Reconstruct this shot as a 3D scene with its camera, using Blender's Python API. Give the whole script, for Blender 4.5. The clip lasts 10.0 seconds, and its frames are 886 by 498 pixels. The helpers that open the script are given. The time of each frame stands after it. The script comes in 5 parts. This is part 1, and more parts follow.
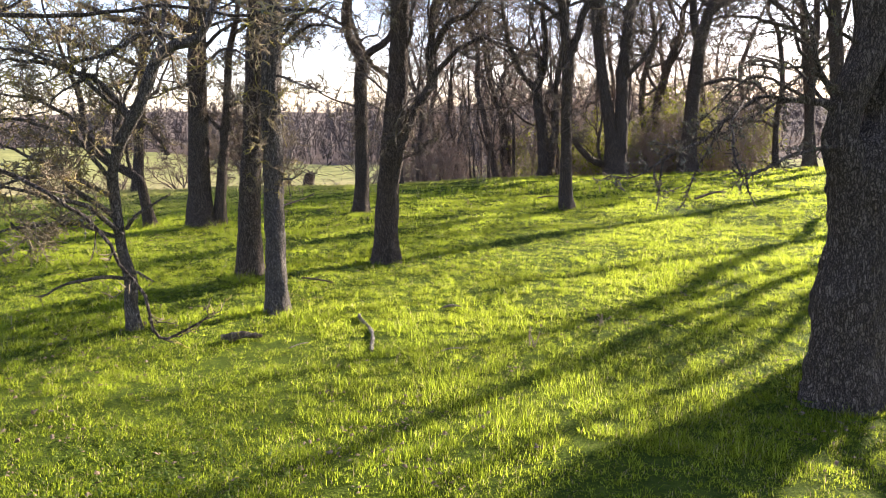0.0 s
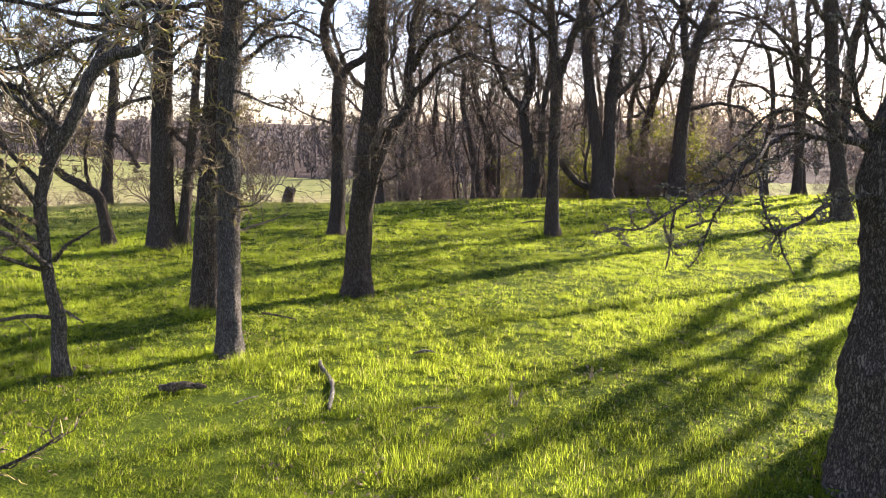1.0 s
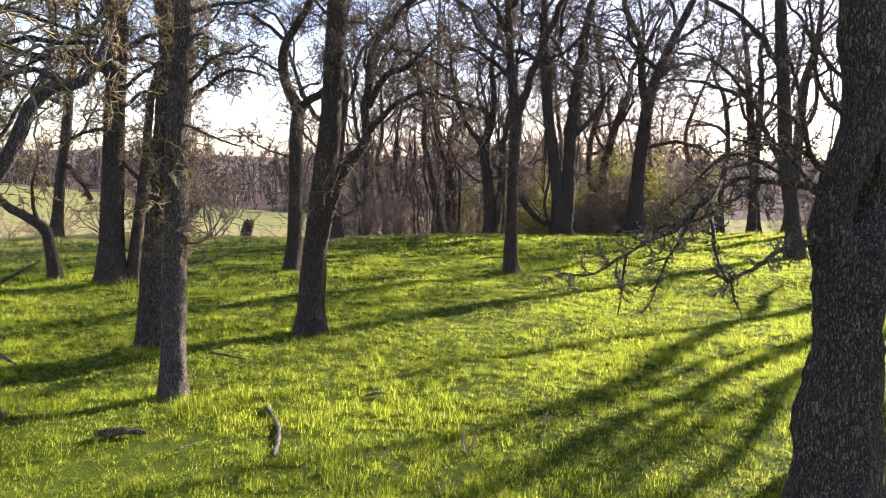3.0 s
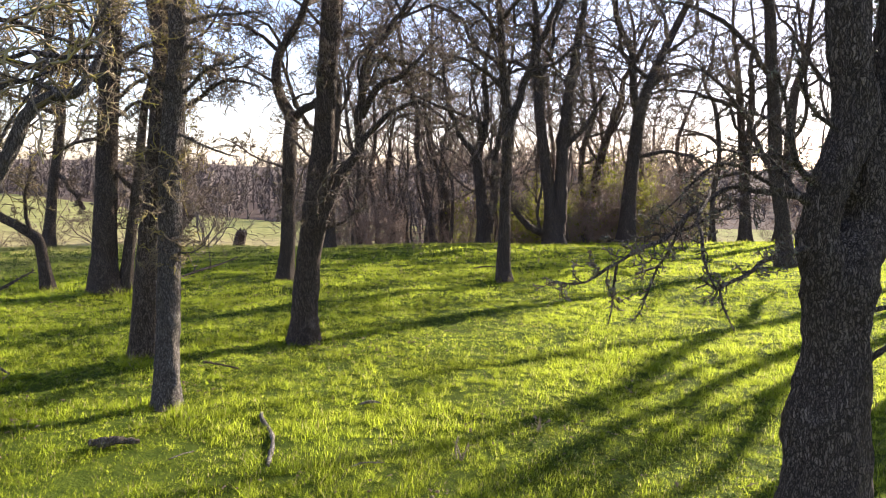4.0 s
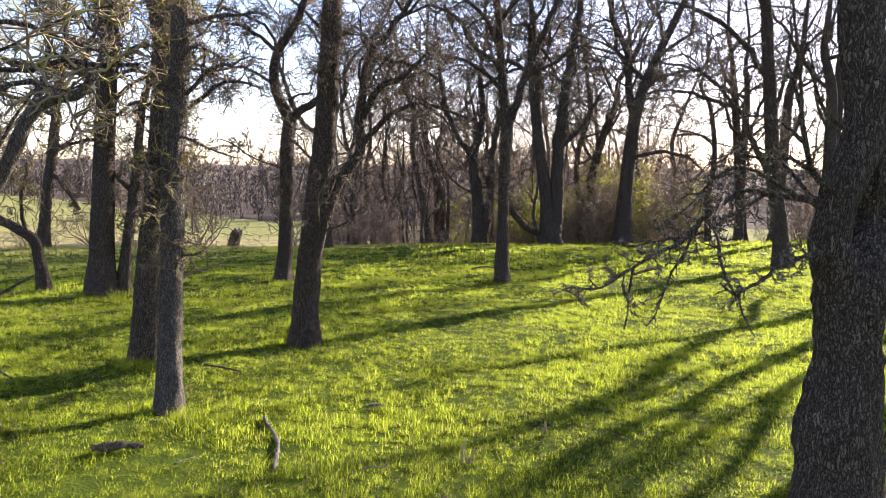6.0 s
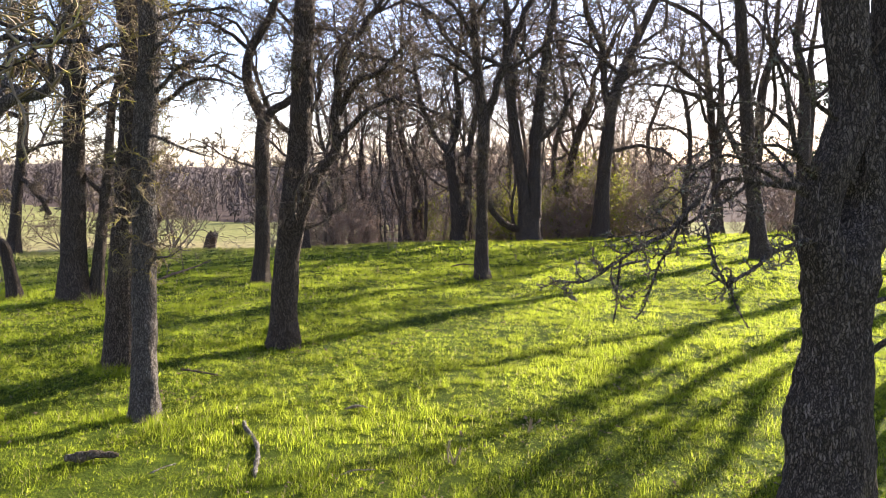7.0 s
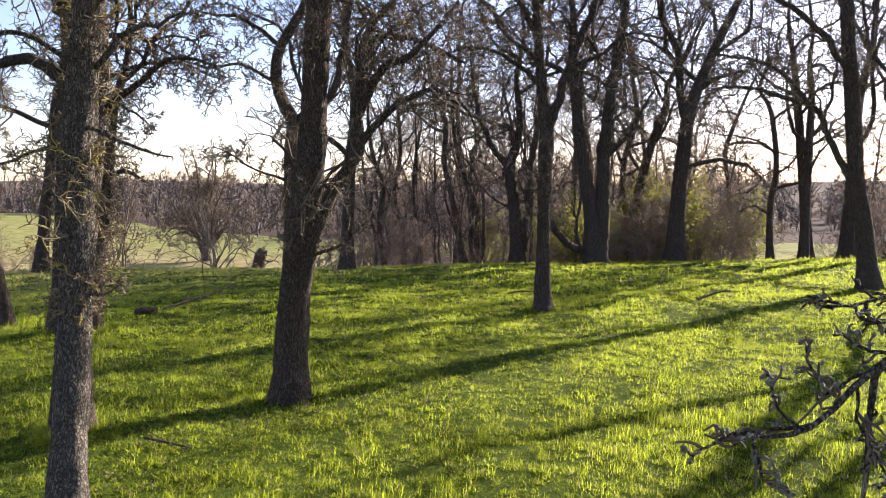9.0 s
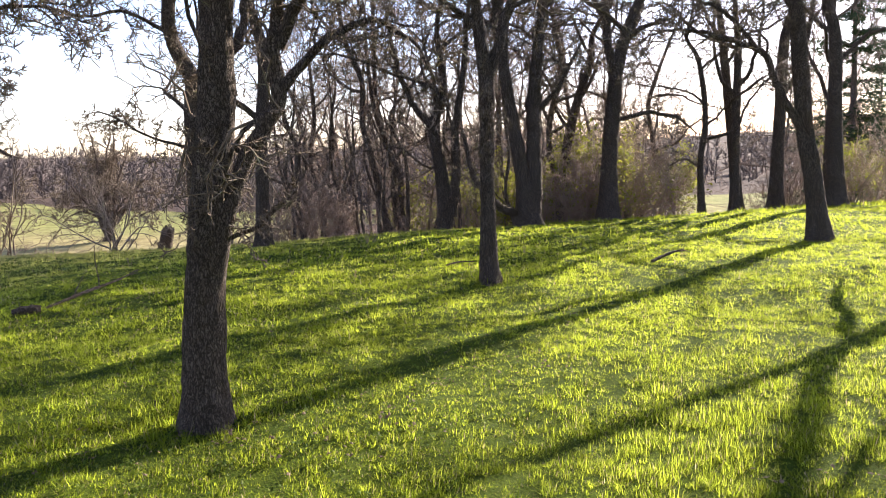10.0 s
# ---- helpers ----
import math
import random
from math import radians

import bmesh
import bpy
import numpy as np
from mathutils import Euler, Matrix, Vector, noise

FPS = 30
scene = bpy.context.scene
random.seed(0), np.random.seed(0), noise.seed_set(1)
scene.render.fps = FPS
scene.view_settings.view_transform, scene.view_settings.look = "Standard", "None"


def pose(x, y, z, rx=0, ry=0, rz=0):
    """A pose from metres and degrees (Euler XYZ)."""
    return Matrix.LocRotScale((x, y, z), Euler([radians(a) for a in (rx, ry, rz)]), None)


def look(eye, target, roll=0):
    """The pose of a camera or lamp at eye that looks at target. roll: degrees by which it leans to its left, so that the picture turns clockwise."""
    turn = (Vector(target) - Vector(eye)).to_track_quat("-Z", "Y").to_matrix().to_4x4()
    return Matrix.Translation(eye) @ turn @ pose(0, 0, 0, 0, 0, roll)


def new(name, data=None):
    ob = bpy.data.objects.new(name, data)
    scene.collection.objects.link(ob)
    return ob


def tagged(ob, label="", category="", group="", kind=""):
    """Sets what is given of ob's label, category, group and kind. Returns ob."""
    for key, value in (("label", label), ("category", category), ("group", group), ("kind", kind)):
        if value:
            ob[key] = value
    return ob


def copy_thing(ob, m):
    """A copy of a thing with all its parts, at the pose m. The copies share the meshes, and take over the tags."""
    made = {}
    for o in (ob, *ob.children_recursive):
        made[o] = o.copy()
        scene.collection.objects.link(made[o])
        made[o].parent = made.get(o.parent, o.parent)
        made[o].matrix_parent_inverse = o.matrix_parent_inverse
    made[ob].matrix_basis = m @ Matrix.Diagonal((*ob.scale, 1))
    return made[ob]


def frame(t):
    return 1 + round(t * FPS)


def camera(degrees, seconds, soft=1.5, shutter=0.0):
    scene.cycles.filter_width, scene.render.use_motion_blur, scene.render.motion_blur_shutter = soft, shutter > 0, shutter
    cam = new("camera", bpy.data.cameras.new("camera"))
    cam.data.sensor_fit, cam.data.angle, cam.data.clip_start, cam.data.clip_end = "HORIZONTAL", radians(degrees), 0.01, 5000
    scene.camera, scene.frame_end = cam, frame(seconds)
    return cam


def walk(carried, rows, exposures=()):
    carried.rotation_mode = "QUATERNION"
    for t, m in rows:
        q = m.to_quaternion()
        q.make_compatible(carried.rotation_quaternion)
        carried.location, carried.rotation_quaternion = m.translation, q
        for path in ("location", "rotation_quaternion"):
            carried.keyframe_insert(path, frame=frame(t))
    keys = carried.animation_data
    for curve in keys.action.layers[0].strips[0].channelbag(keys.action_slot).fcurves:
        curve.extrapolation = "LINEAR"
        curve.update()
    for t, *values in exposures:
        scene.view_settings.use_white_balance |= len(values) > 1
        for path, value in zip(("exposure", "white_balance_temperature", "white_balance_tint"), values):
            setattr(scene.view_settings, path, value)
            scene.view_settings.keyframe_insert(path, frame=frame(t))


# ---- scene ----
cam = camera(57.5, 10.0, soft=0.6)
PATH = [
    (0, (0.194, 0.077, 1.476), (0.133, 2.048, 1.146), -1.2),
    (0.5, (0.237, 0.484, 1.502), (0.163, 2.457, 1.187), -0.7),
    (1, (0.245, 0.713, 1.535), (0.224, 2.691, 1.242), 0.2),
    (1.5, (0.306, 0.83, 1.546), (0.333, 2.808, 1.255), 0.1),
    (2, (0.304, 0.794, 1.549), (0.354, 2.776, 1.284), 0.1),
    (2.5, (0.31, 0.795, 1.558), (0.384, 2.78, 1.325), 0.6),
    (3, (0.3, 0.819, 1.559), (0.372, 2.807, 1.349), 0.9),
    (4.5, (0.297, 0.776, 1.566), (0.397, 2.766, 1.383), 1.0),
    (5, (0.287, 0.785, 1.579), (0.388, 2.774, 1.397), 1.3),
    (6.5, (0.21, 0.848, 1.57), (0.333, 2.835, 1.379), 0.3),
    (7, (0.218, 0.912, 1.555), (0.378, 2.896, 1.364), -0.1),
    (7.5, (0.368, 1.09, 1.56), (0.536, 3.076, 1.395), -0.4),
    (8, (0.468, 1.443, 1.553), (0.582, 3.432, 1.377), -0.2),
    (8.5, (0.441, 1.919, 1.54), (0.51, 3.911, 1.373), 0.4),
    (9, (0.425, 2.448, 1.506), (0.433, 4.442, 1.358), 0.2),
    (9.5, (0.277, 3.043, 1.459), (0.275, 5.036, 1.283), -0.3),
    (10, (0.241, 3.604, 1.47), (0.454, 5.578, 1.233), -2.0),
]
walk(cam, [(t, look(eye, target, roll)) for t, eye, target, roll in PATH], exposures=[(0.0, 2.02, 6500, 16), (0.5, 1.95, 6500, 16), (1.5, 1.95, 6500, 16), (2.5, 1.87, 6500, 16), (4.5, 1.81, 6500, 16), (6.5, 1.87, 6500, 16), (7.5, 1.90, 6500, 16), (8.0, 1.82, 6500, 16), (8.5, 1.62, 6500, 16), (9.0, 1.63, 6500, 16), (9.5, 1.72, 6500, 16), (10.0, 1.92, 6500, 16)])

# ---- light: a low sun ahead to the right, clear pale sky ----
SUN_ELEV, SUN_AZ = 24.0, 46.0          # azimuth clockwise from +y
world = bpy.data.worlds.new("sky")
scene.world = world
world.use_nodes = True
_n = world.node_tree.nodes
_sky = _n.new("ShaderNodeTexSky")
_sky.sky_type = 'NISHITA'
_sky.sun_disc = False
_sky.sun_elevation, _sky.sun_rotation = radians(SUN_ELEV), radians(SUN_AZ)
_sky.dust_density, _sky.air_density, _sky.ozone_density = 0.5, 1.0, 1.0
_n["Background"].inputs["Strength"].default_value = 0.078
_tint = _n.new("ShaderNodeMix")
_tint.data_type, _tint.blend_type = 'RGBA', 'MULTIPLY'
_tint.inputs["Factor"].default_value = 1.0
_tint.inputs[7].default_value = (1.0, 0.96, 1.12, 1)
world.node_tree.links.new(_sky.outputs[0], _tint.inputs[6])
world.node_tree.links.new(_tint.outputs[2], _n["Background"].inputs[0])
sun = new("sun", bpy.data.lights.new("sun", 'SUN'))
sun.data.energy, sun.data.angle, sun.data.color = 5.0, radians(0.6), (1.0, 0.93, 0.80)
_az, _el = radians(SUN_AZ), radians(SUN_ELEV)
SUN_DIR = Vector((math.sin(_az) * math.cos(_el), math.cos(_az) * math.cos(_el), math.sin(_el)))
sun.matrix_world = look(SUN_DIR * 60, (0, 0, 0))


# ---- materials ----
class Nodes:
    """A small helper that builds a node material."""

    def __init__(self, name):
        self.mat = bpy.data.materials.new(name)
        self.mat.use_nodes = True
        self.t = self.mat.node_tree
        self.bsdf = self.t.nodes["Principled BSDF"]
        self.out = self.t.nodes["Material Output"]
        self.geo = self.t.nodes.new("ShaderNodeNewGeometry")
        self.coord = self.t.nodes.new("ShaderNodeTexCoord")

    def link(self, a, b):
        self.t.links.new(a, b)

    def mapped(self, scale, src=None):
        m = self.t.nodes.new("ShaderNodeMapping")
        m.inputs["Scale"].default_value = scale if not isinstance(scale, (int, float)) else (scale,) * 3
        self.link(src or self.geo.outputs["Position"], m.inputs["Vector"])
        return m.outputs[0]

    def noise(self, scale, detail=4, vec=None, rough=0.55, distort=0.0):
        n = self.t.nodes.new("ShaderNodeTexNoise")
        n.inputs["Scale"].default_value, n.inputs["Detail"].default_value = scale, detail
        n.inputs["Roughness"].default_value, n.inputs["Distortion"].default_value = rough, distort
        self.link(vec or self.geo.outputs["Position"], n.inputs["Vector"])
        return n.outputs["Fac"]

    def voronoi(self, scale, vec=None, feature='DISTANCE_TO_EDGE'):
        n = self.t.nodes.new("ShaderNodeTexVoronoi")
        n.feature = feature
        n.inputs["Scale"].default_value = scale
        self.link(vec or self.geo.outputs["Position"], n.inputs["Vector"])
        return n.outputs["Distance"]

    def ramp(self, fac, *stops):
        r = self.t.nodes.new("ShaderNodeValToRGB")
        e = r.color_ramp.elements
        while len(e) < len(stops):
            e.new(0.5)
        for el, (p, c) in zip(e, stops):
            el.position = p
            el.color = (c, c, c, 1) if isinstance(c, (int, float)) else (*c, 1)
        self.link(fac, r.inputs["Fac"])
        return r.outputs["Color"]

    def mix(self, fac, a, b, mode='MIX'):
        m = self.t.nodes.new("ShaderNodeMix")
        m.data_type, m.blend_type = 'RGBA', mode
        for socket, v in ((m.inputs["Factor"], fac), (m.inputs[6], a), (m.inputs[7], b)):
            if isinstance(v, (int, float)):
                socket.default_value = v
            elif isinstance(v, tuple):
                socket.default_value = (*v, 1)
            else:
                self.link(v, socket)
        return m.outputs[2]

    def math(self, op, a, b=0.0):
        m = self.t.nodes.new("ShaderNodeMath")
        m.operation = op
        for socket, v in zip(m.inputs, (a, b)):
            if isinstance(v, (int, float)):
                socket.default_value = v
            else:
                self.link(v, socket)
        return m.outputs[0]

    def bump(self, height, strength, distance=0.01, normal=None):
        b = self.t.nodes.new("ShaderNodeBump")
        b.inputs["Strength"].default_value, b.inputs["Distance"].default_value = strength, distance
        self.link(height, b.inputs["Height"])
        if normal:
            self.link(normal, b.inputs["Normal"])
        self.link(b.outputs[0], self.bsdf.inputs["Normal"])
        return b.outputs[0]

    def finish(self, colour, rough=0.85, spec=0.3):
        if isinstance(colour, tuple):
            self.bsdf.inputs["Base Color"].default_value = (*colour, 1)
        else:
            self.link(colour, self.bsdf.inputs["Base Color"])
        self.bsdf.inputs["Roughness"].default_value = rough
        self.bsdf.inputs["Specular IOR Level"].default_value = spec
        return self.mat

    def leafy(self, colour, through_colour, share):
        """Mix the surface with light that passes through thin leaves."""
        tr = self.t.nodes.new("ShaderNodeBsdfTranslucent")
        if isinstance(through_colour, tuple):
            tr.inputs["Color"].default_value = (*through_colour, 1)
        else:
            self.link(through_colour, tr.inputs["Color"])
        mx = self.t.nodes.new("ShaderNodeMixShader")
        mx.inputs[0].default_value = share
        self.link(self.bsdf.outputs[0], mx.inputs[1])
        self.link(tr.outputs[0], mx.inputs[2])
        self.link(mx.outputs[0], self.out.inputs["Surface"])
        return self.finish(colour, 0.6, 0.2)


def bark_material(name, dark, mid, lichen, lichen_at, plate=34.0):
    """Furrowed bark: upright broken plates with deep cracks between them, worn pale edges, crusts of lichen."""
    n = Nodes(name)
    bend = n.t.nodes.new("ShaderNodeVectorMath")
    bend.operation = 'MULTIPLY_ADD'
    warp = n.t.nodes.new("ShaderNodeTexNoise")
    warp.inputs["Scale"].default_value, warp.inputs["Detail"].default_value = 22, 4
    n.link(n.geo.outputs["Position"], warp.inputs["Vector"])
    n.link(warp.outputs["Color"], bend.inputs[0])
    bend.inputs[1].default_value = (0.05, 0.05, 0.16)
    n.link(n.geo.outputs["Position"], bend.inputs[2])
    v = n.mapped((1.0, 1.0, 0.24), bend.outputs[0])
    edge = n.voronoi(plate, v)
    split = n.voronoi(plate * 2.3, n.mapped((1.0, 1.0, 0.55), bend.outputs[0]))
    cell = n.t.nodes.new("ShaderNodeTexVoronoi")
    cell.inputs["Scale"].default_value = plate
    n.link(v, cell.inputs["Vector"])
    tell = n.t.nodes.new("ShaderNodeSeparateColor")
    n.link(cell.outputs["Color"], tell.inputs[0])
    fine = n.noise(170, 5, n.mapped((1, 1, 0.5)))
    broad = n.noise(4, 4)
    gap = n.math('MULTIPLY', n.ramp(edge, (0.0, 0.0), (0.22, 1.0)), n.ramp(split, (0.0, 0.35), (0.10, 1.0)))
    tone = n.math('ADD', n.math('MULTIPLY', tell.outputs[0], 0.42), n.math('MULTIPLY', fine, 0.88))
    base = n.mix(n.ramp(tone, (0.35, 0.0), (0.95, 1.0)), dark, mid)
    patches = n.ramp(n.noise(60, 5, rough=0.72), (lichen_at, 0.0), (lichen_at + 0.07, 1.0))
    base = n.mix(n.math('MULTIPLY', patches, n.ramp(fine, (0.38, 0.0), (0.6, 0.9))), base, lichen)
    # cracks also darkened in the colour, for shade the relief alone doesn't show
    base = n.mix(n.math('SUBTRACT', 1.0, gap), base, tuple(0.30 * c for c in dark))
    base = n.mix(n.ramp(broad, (0.35, 0.3), (0.65, 0.0)), base, tuple(0.5 * c for c in dark))
    first = n.bump(gap, 1.0, 0.018)
    n.bump(fine, 0.7, 0.006, first)
    return n.finish(base, 0.92, 0.2)


BARK = bark_material("oak_bark", (0.145, 0.103, 0.077), (0.38, 0.295, 0.23), (0.48, 0.43, 0.36), 0.62, 84.0)
BARK_PALE = bark_material("lichen_oak_bark", (0.19, 0.152, 0.122), (0.48, 0.41, 0.345), (0.62, 0.58, 0.52), 0.56, 88.0)
BARK_DARK = bark_material("old_oak_bark", (0.135, 0.099, 0.075), (0.40, 0.315, 0.245), (0.48, 0.43, 0.37), 0.63, 80.0)
# base tones raised to carry the sunlight caught inside the wood
BARK_FAR = bark_material("woodland_bark", (0.20, 0.15, 0.115), (0.38, 0.30, 0.24), (0.44, 0.39, 0.32), 0.62, 50.0)


def twig_material(name, wood, grey, lichen, at):
    n = Nodes(name)
    c = n.mix(n.ramp(n.noise(14, 4), (0.35, 0.0), (0.7, 1.0)), wood, grey)
    c = n.mix(n.ramp(n.noise(7, 5, rough=0.7), (at, 0.0), (at + 0.1, 1.0)), c, lichen)
    n.bump(n.noise(120, 3), 0.5, 0.003)
    return n.finish(c, 0.85, 0.25)


TWIG = twig_material("oak_twigs", (0.12, 0.083, 0.056), (0.20, 0.155, 0.11), (0.27, 0.235, 0.12), 0.57)
TWIG_LICHEN = twig_material("lichen_twigs", (0.20, 0.142, 0.085), (0.33, 0.26, 0.165), (0.42, 0.34, 0.07), 0.52)
# TWIG_FAR and BRUSH_RED: sun rims on the twigs put into paler colours
TWIG_FAR = twig_material("woodland_twigs", (0.25, 0.175, 0.13), (0.36, 0.285, 0.225), (0.36, 0.32, 0.17), 0.58)
BRUSH_RED = twig_material("brush_stems", (0.27, 0.16, 0.11), (0.34, 0.26, 0.205), (0.38, 0.29, 0.16), 0.56)
HAZE_TWIG = twig_material("distant_twigs", (0.105, 0.080, 0.070), (0.145, 0.120, 0.108), (0.15, 0.135, 0.09), 0.64)
LICHEN = twig_material("lichen_tufts", (0.13, 0.125, 0.08), (0.20, 0.195, 0.14), (0.30, 0.26, 0.05), 0.57)


def ground_material():
    n = Nodes("meadow_ground")
    sep = n.t.nodes.new("ShaderNodeSeparateXYZ")
    n.link(n.geo.outputs["Position"], sep.inputs[0])
    soil = n.mix(n.ramp(n.noise(45, 5), (0.35, 0.0), (0.7, 1.0)), (0.018, 0.028, 0.004), (0.06, 0.062, 0.014))
    turf = n.mix(n.ramp(n.noise(9, 6, rough=0.7), (0.35, 0.0), (0.65, 1.0)), (0.034, 0.056, 0.005), (0.085, 0.112, 0.012))
    near = n.mix(n.ramp(n.noise(70, 4), (0.4, 0.0), (0.62, 0.5)), turf, soil)
    straw = n.mix(n.ramp(n.noise(0.9, 7, rough=0.75), (0.40, 0.0), (0.60, 1.0)), (0.20, 0.155, 0.08), (0.36, 0.295, 0.155))
    green = n.mix(n.ramp(n.noise(0.9, 5, rough=0.7), (0.35, 0.0), (0.65, 1.0)), (0.15, 0.158, 0.052), (0.262, 0.258, 0.092))
    far = n.mix(n.ramp(n.math('DIVIDE', n.math('ADD', sep.outputs[1], n.math('MULTIPLY', n.noise(0.08, 4, rough=0.6), 40.0)), 100.0), (0.68, 0.0), (0.90, 0.9)), straw, green)
    wood_floor = n.mix(n.ramp(n.noise(3, 6, rough=0.7), (0.4, 0.0), (0.65, 1.0)), (0.06, 0.043, 0.035), (0.13, 0.095, 0.078))
    # leaf litter under the wood behind the crest, meadow beyond and to the west of it
    slope = n.math('GREATER_THAN', n.math('ADD', n.math('ADD', sep.outputs[1], n.math('MULTIPLY', n.math('MINIMUM', sep.outputs[0], 0.0), 0.45)), n.math('MULTIPLY', n.noise(0.05, 3), 16.0)), 85.0)
    far = n.mix(slope, far, wood_floor)
    east_field = n.math('GREATER_THAN', sep.outputs[0], n.math('ADD', n.math('MULTIPLY', sep.outputs[1], 0.30), 5.0))
    inside = n.math('MULTIPLY', n.math('SUBTRACT', 1.0, east_field), n.math('MULTIPLY', n.math('GREATER_THAN', n.math('ADD', sep.outputs[0], n.math('MULTIPLY', n.noise(0.3, 3), 4.0)), 0.0),
                    n.math('LESS_THAN', sep.outputs[1], 62.0)))
    beyond = n.mix(inside, far, wood_floor)
    edge = n.math('SUBTRACT', sep.outputs[1], n.math('MULTIPLY', sep.outputs[0], 0.12))
    wob = n.math('ADD', edge, n.math('MULTIPLY', n.noise(0.8, 4), 3.0))
    fac = n.ramp(n.math('DIVIDE', wob, 100.0), (0.215, 0.0), (0.25, 1.0))
    n.bump(n.noise(60, 5), 0.7, 0.03)
    return n.finish(n.mix(fac, near, beyond), 0.95, 0.04)


GROUND = ground_material()


def grass_material(name, dark, light, dry, dry_from, lit_dark, lit_light):
    """Blades: what they reflect, and the yellower green of light that comes through them."""
    n = Nodes(name)
    rnd = n.geo.outputs["Random Per Island"]
    patch = n.ramp(n.noise(1.6, 5, rough=0.65), (0.35, 0.0), (0.68, 1.0))
    is_dry = n.ramp(rnd, (dry_from, 0.0), (dry_from + 0.01, 1.0))
    green = n.mix(patch, n.mix(rnd, dark, light), n.mix(0.4, n.mix(rnd, dark, light), (0.20, 0.23, 0.03)))
    sep = n.t.nodes.new("ShaderNodeSeparateXYZ")
    n.link(n.geo.outputs["Position"], sep.inputs[0])
    reach = n.math('ADD', n.math('SUBTRACT', sep.outputs[1], n.math('MULTIPLY', sep.outputs[0], 0.9)), n.math('MULTIPLY', n.noise(0.9, 3), 4.0))
    west = n.ramp(n.math('DIVIDE', reach, 40.0), (0.44, 0.0), (0.60, 0.75))
    c = n.mix(n.math('MAXIMUM', is_dry, n.math('MULTIPLY', west, n.math('ADD', rnd, 0.15))), green, dry)
    lit = n.mix(n.math('ADD', n.math('MULTIPLY', rnd, 0.6), n.math('MULTIPLY', patch, 0.4)), lit_dark, lit_light)
    lit = n.mix(n.math('MAXIMUM', is_dry, n.math('MULTIPLY', west, 0.7)), lit, dry)
    m = n.leafy(c, lit, 0.76)
    n.bsdf.inputs["Specular IOR Level"].default_value = 0.06
    return m


GRASS = grass_material("grass_blades", (0.050, 0.088, 0.014), (0.11, 0.148, 0.030), (0.43, 0.34, 0.20), 0.90, (0.415, 0.515, 0.034), (0.55, 0.605, 0.055))


def simple(name, a, b, scale, rough=0.85, leafy=0.0):
    n = Nodes(name)
    rnd = n.geo.outputs["Random Per Island"]
    c = n.mix(rnd, a, b)
    c = n.mix(n.ramp(n.noise(scale, 5), (0.35, 0.0), (0.7, 0.45)), c, tuple(0.55 * v for v in a))
    if leafy:
        return n.leafy(c, c, leafy)
    n.bump(n.noise(scale * 3, 4), 0.5, 0.004)
    return n.finish(c, rough)


WEED = simple("broad_weed_leaves", (0.10, 0.16, 0.015), (0.26, 0.31, 0.035), 40, leafy=0.6)
LITTER = simple("fallen_oak_leaves", (0.13, 0.08, 0.04), (0.30, 0.21, 0.12), 60)
SHRUB_LEAF = simple("shrub_leaves", (0.20, 0.22, 0.03), (0.40, 0.38, 0.07), 8, leafy=0.6)
NEEDLE = simple("conifer_foliage", (0.035, 0.06, 0.025), (0.07, 0.095, 0.04), 3, leafy=0.2)
ROTTEN = bark_material("rotten_wood", (0.27, 0.195, 0.13), (0.55, 0.44, 0.32), (0.55, 0.49, 0.40), 0.56, 60.0)
DEADWOOD = bark_material("weathered_dead_wood", (0.26, 0.21, 0.165), (0.56, 0.49, 0.41), (0.74, 0.70, 0.62), 0.46, 60.0)


# ---- shape of the land ----
def land(x, y):
    """Height of the ground: a level shelf, falling beyond a crest to a valley with wooded hills behind."""
    x, y = np.asarray(x, float), np.asarray(y, float)
    crest = 16.6 + 0.20 * np.clip(x, -12, 14)
    s = np.clip(y - crest, 0, None)
    z = -3.6 * (1 - np.exp(-(s / 15.0) ** 2))
    z = z + 0.11 * np.exp(-((x + 3.0) ** 2 + (y - 9.2) ** 2) / 7.0)
    z = z + 0.03 * np.sin(0.9 * x + 0.4) * np.sin(0.7 * y + 1.1) + 0.012 * np.sin(3.1 * x + 1.7 * y) + 0.010 * np.sin(4.3 * y - 2.2 * x)
    # small hummocks of the turf
    near = np.exp(-((y - 7.0) / 15.0) ** 4 - ((x - 2.0) / 13.0) ** 4)
    z = z + near * 0.0035 * (np.sin(7.3 * x + 2.1 * y) + np.sin(9.1 * y - 4.4 * x + 1.0) + np.sin(10.7 * x - 6.3 * y + 2.0) + np.sin(3.9 * x + 12.1 * y + 0.5))
    # back slope of the valley
    z = z + 6.0 * np.clip((y - 105) / 260.0, 0, 1.4) ** 1.1
    z = z + 2.6 * np.exp(-(((x + 52) / 20.0) ** 2 + ((y - 92) / 26.0) ** 2))
    z = z + (1.6 * np.sin(x / 37.0 + 0.5) + 0.8 * np.sin(x / 13.0)) * np.clip((y - 115) / 60.0, 0, 1)
    z = z + 0.5 * np.sin(x / 31.0 + 1.0) * np.clip((y - 40) / 60.0, 0, 1)
    return z


def land_at(x, y):
    return float(land(x, y))


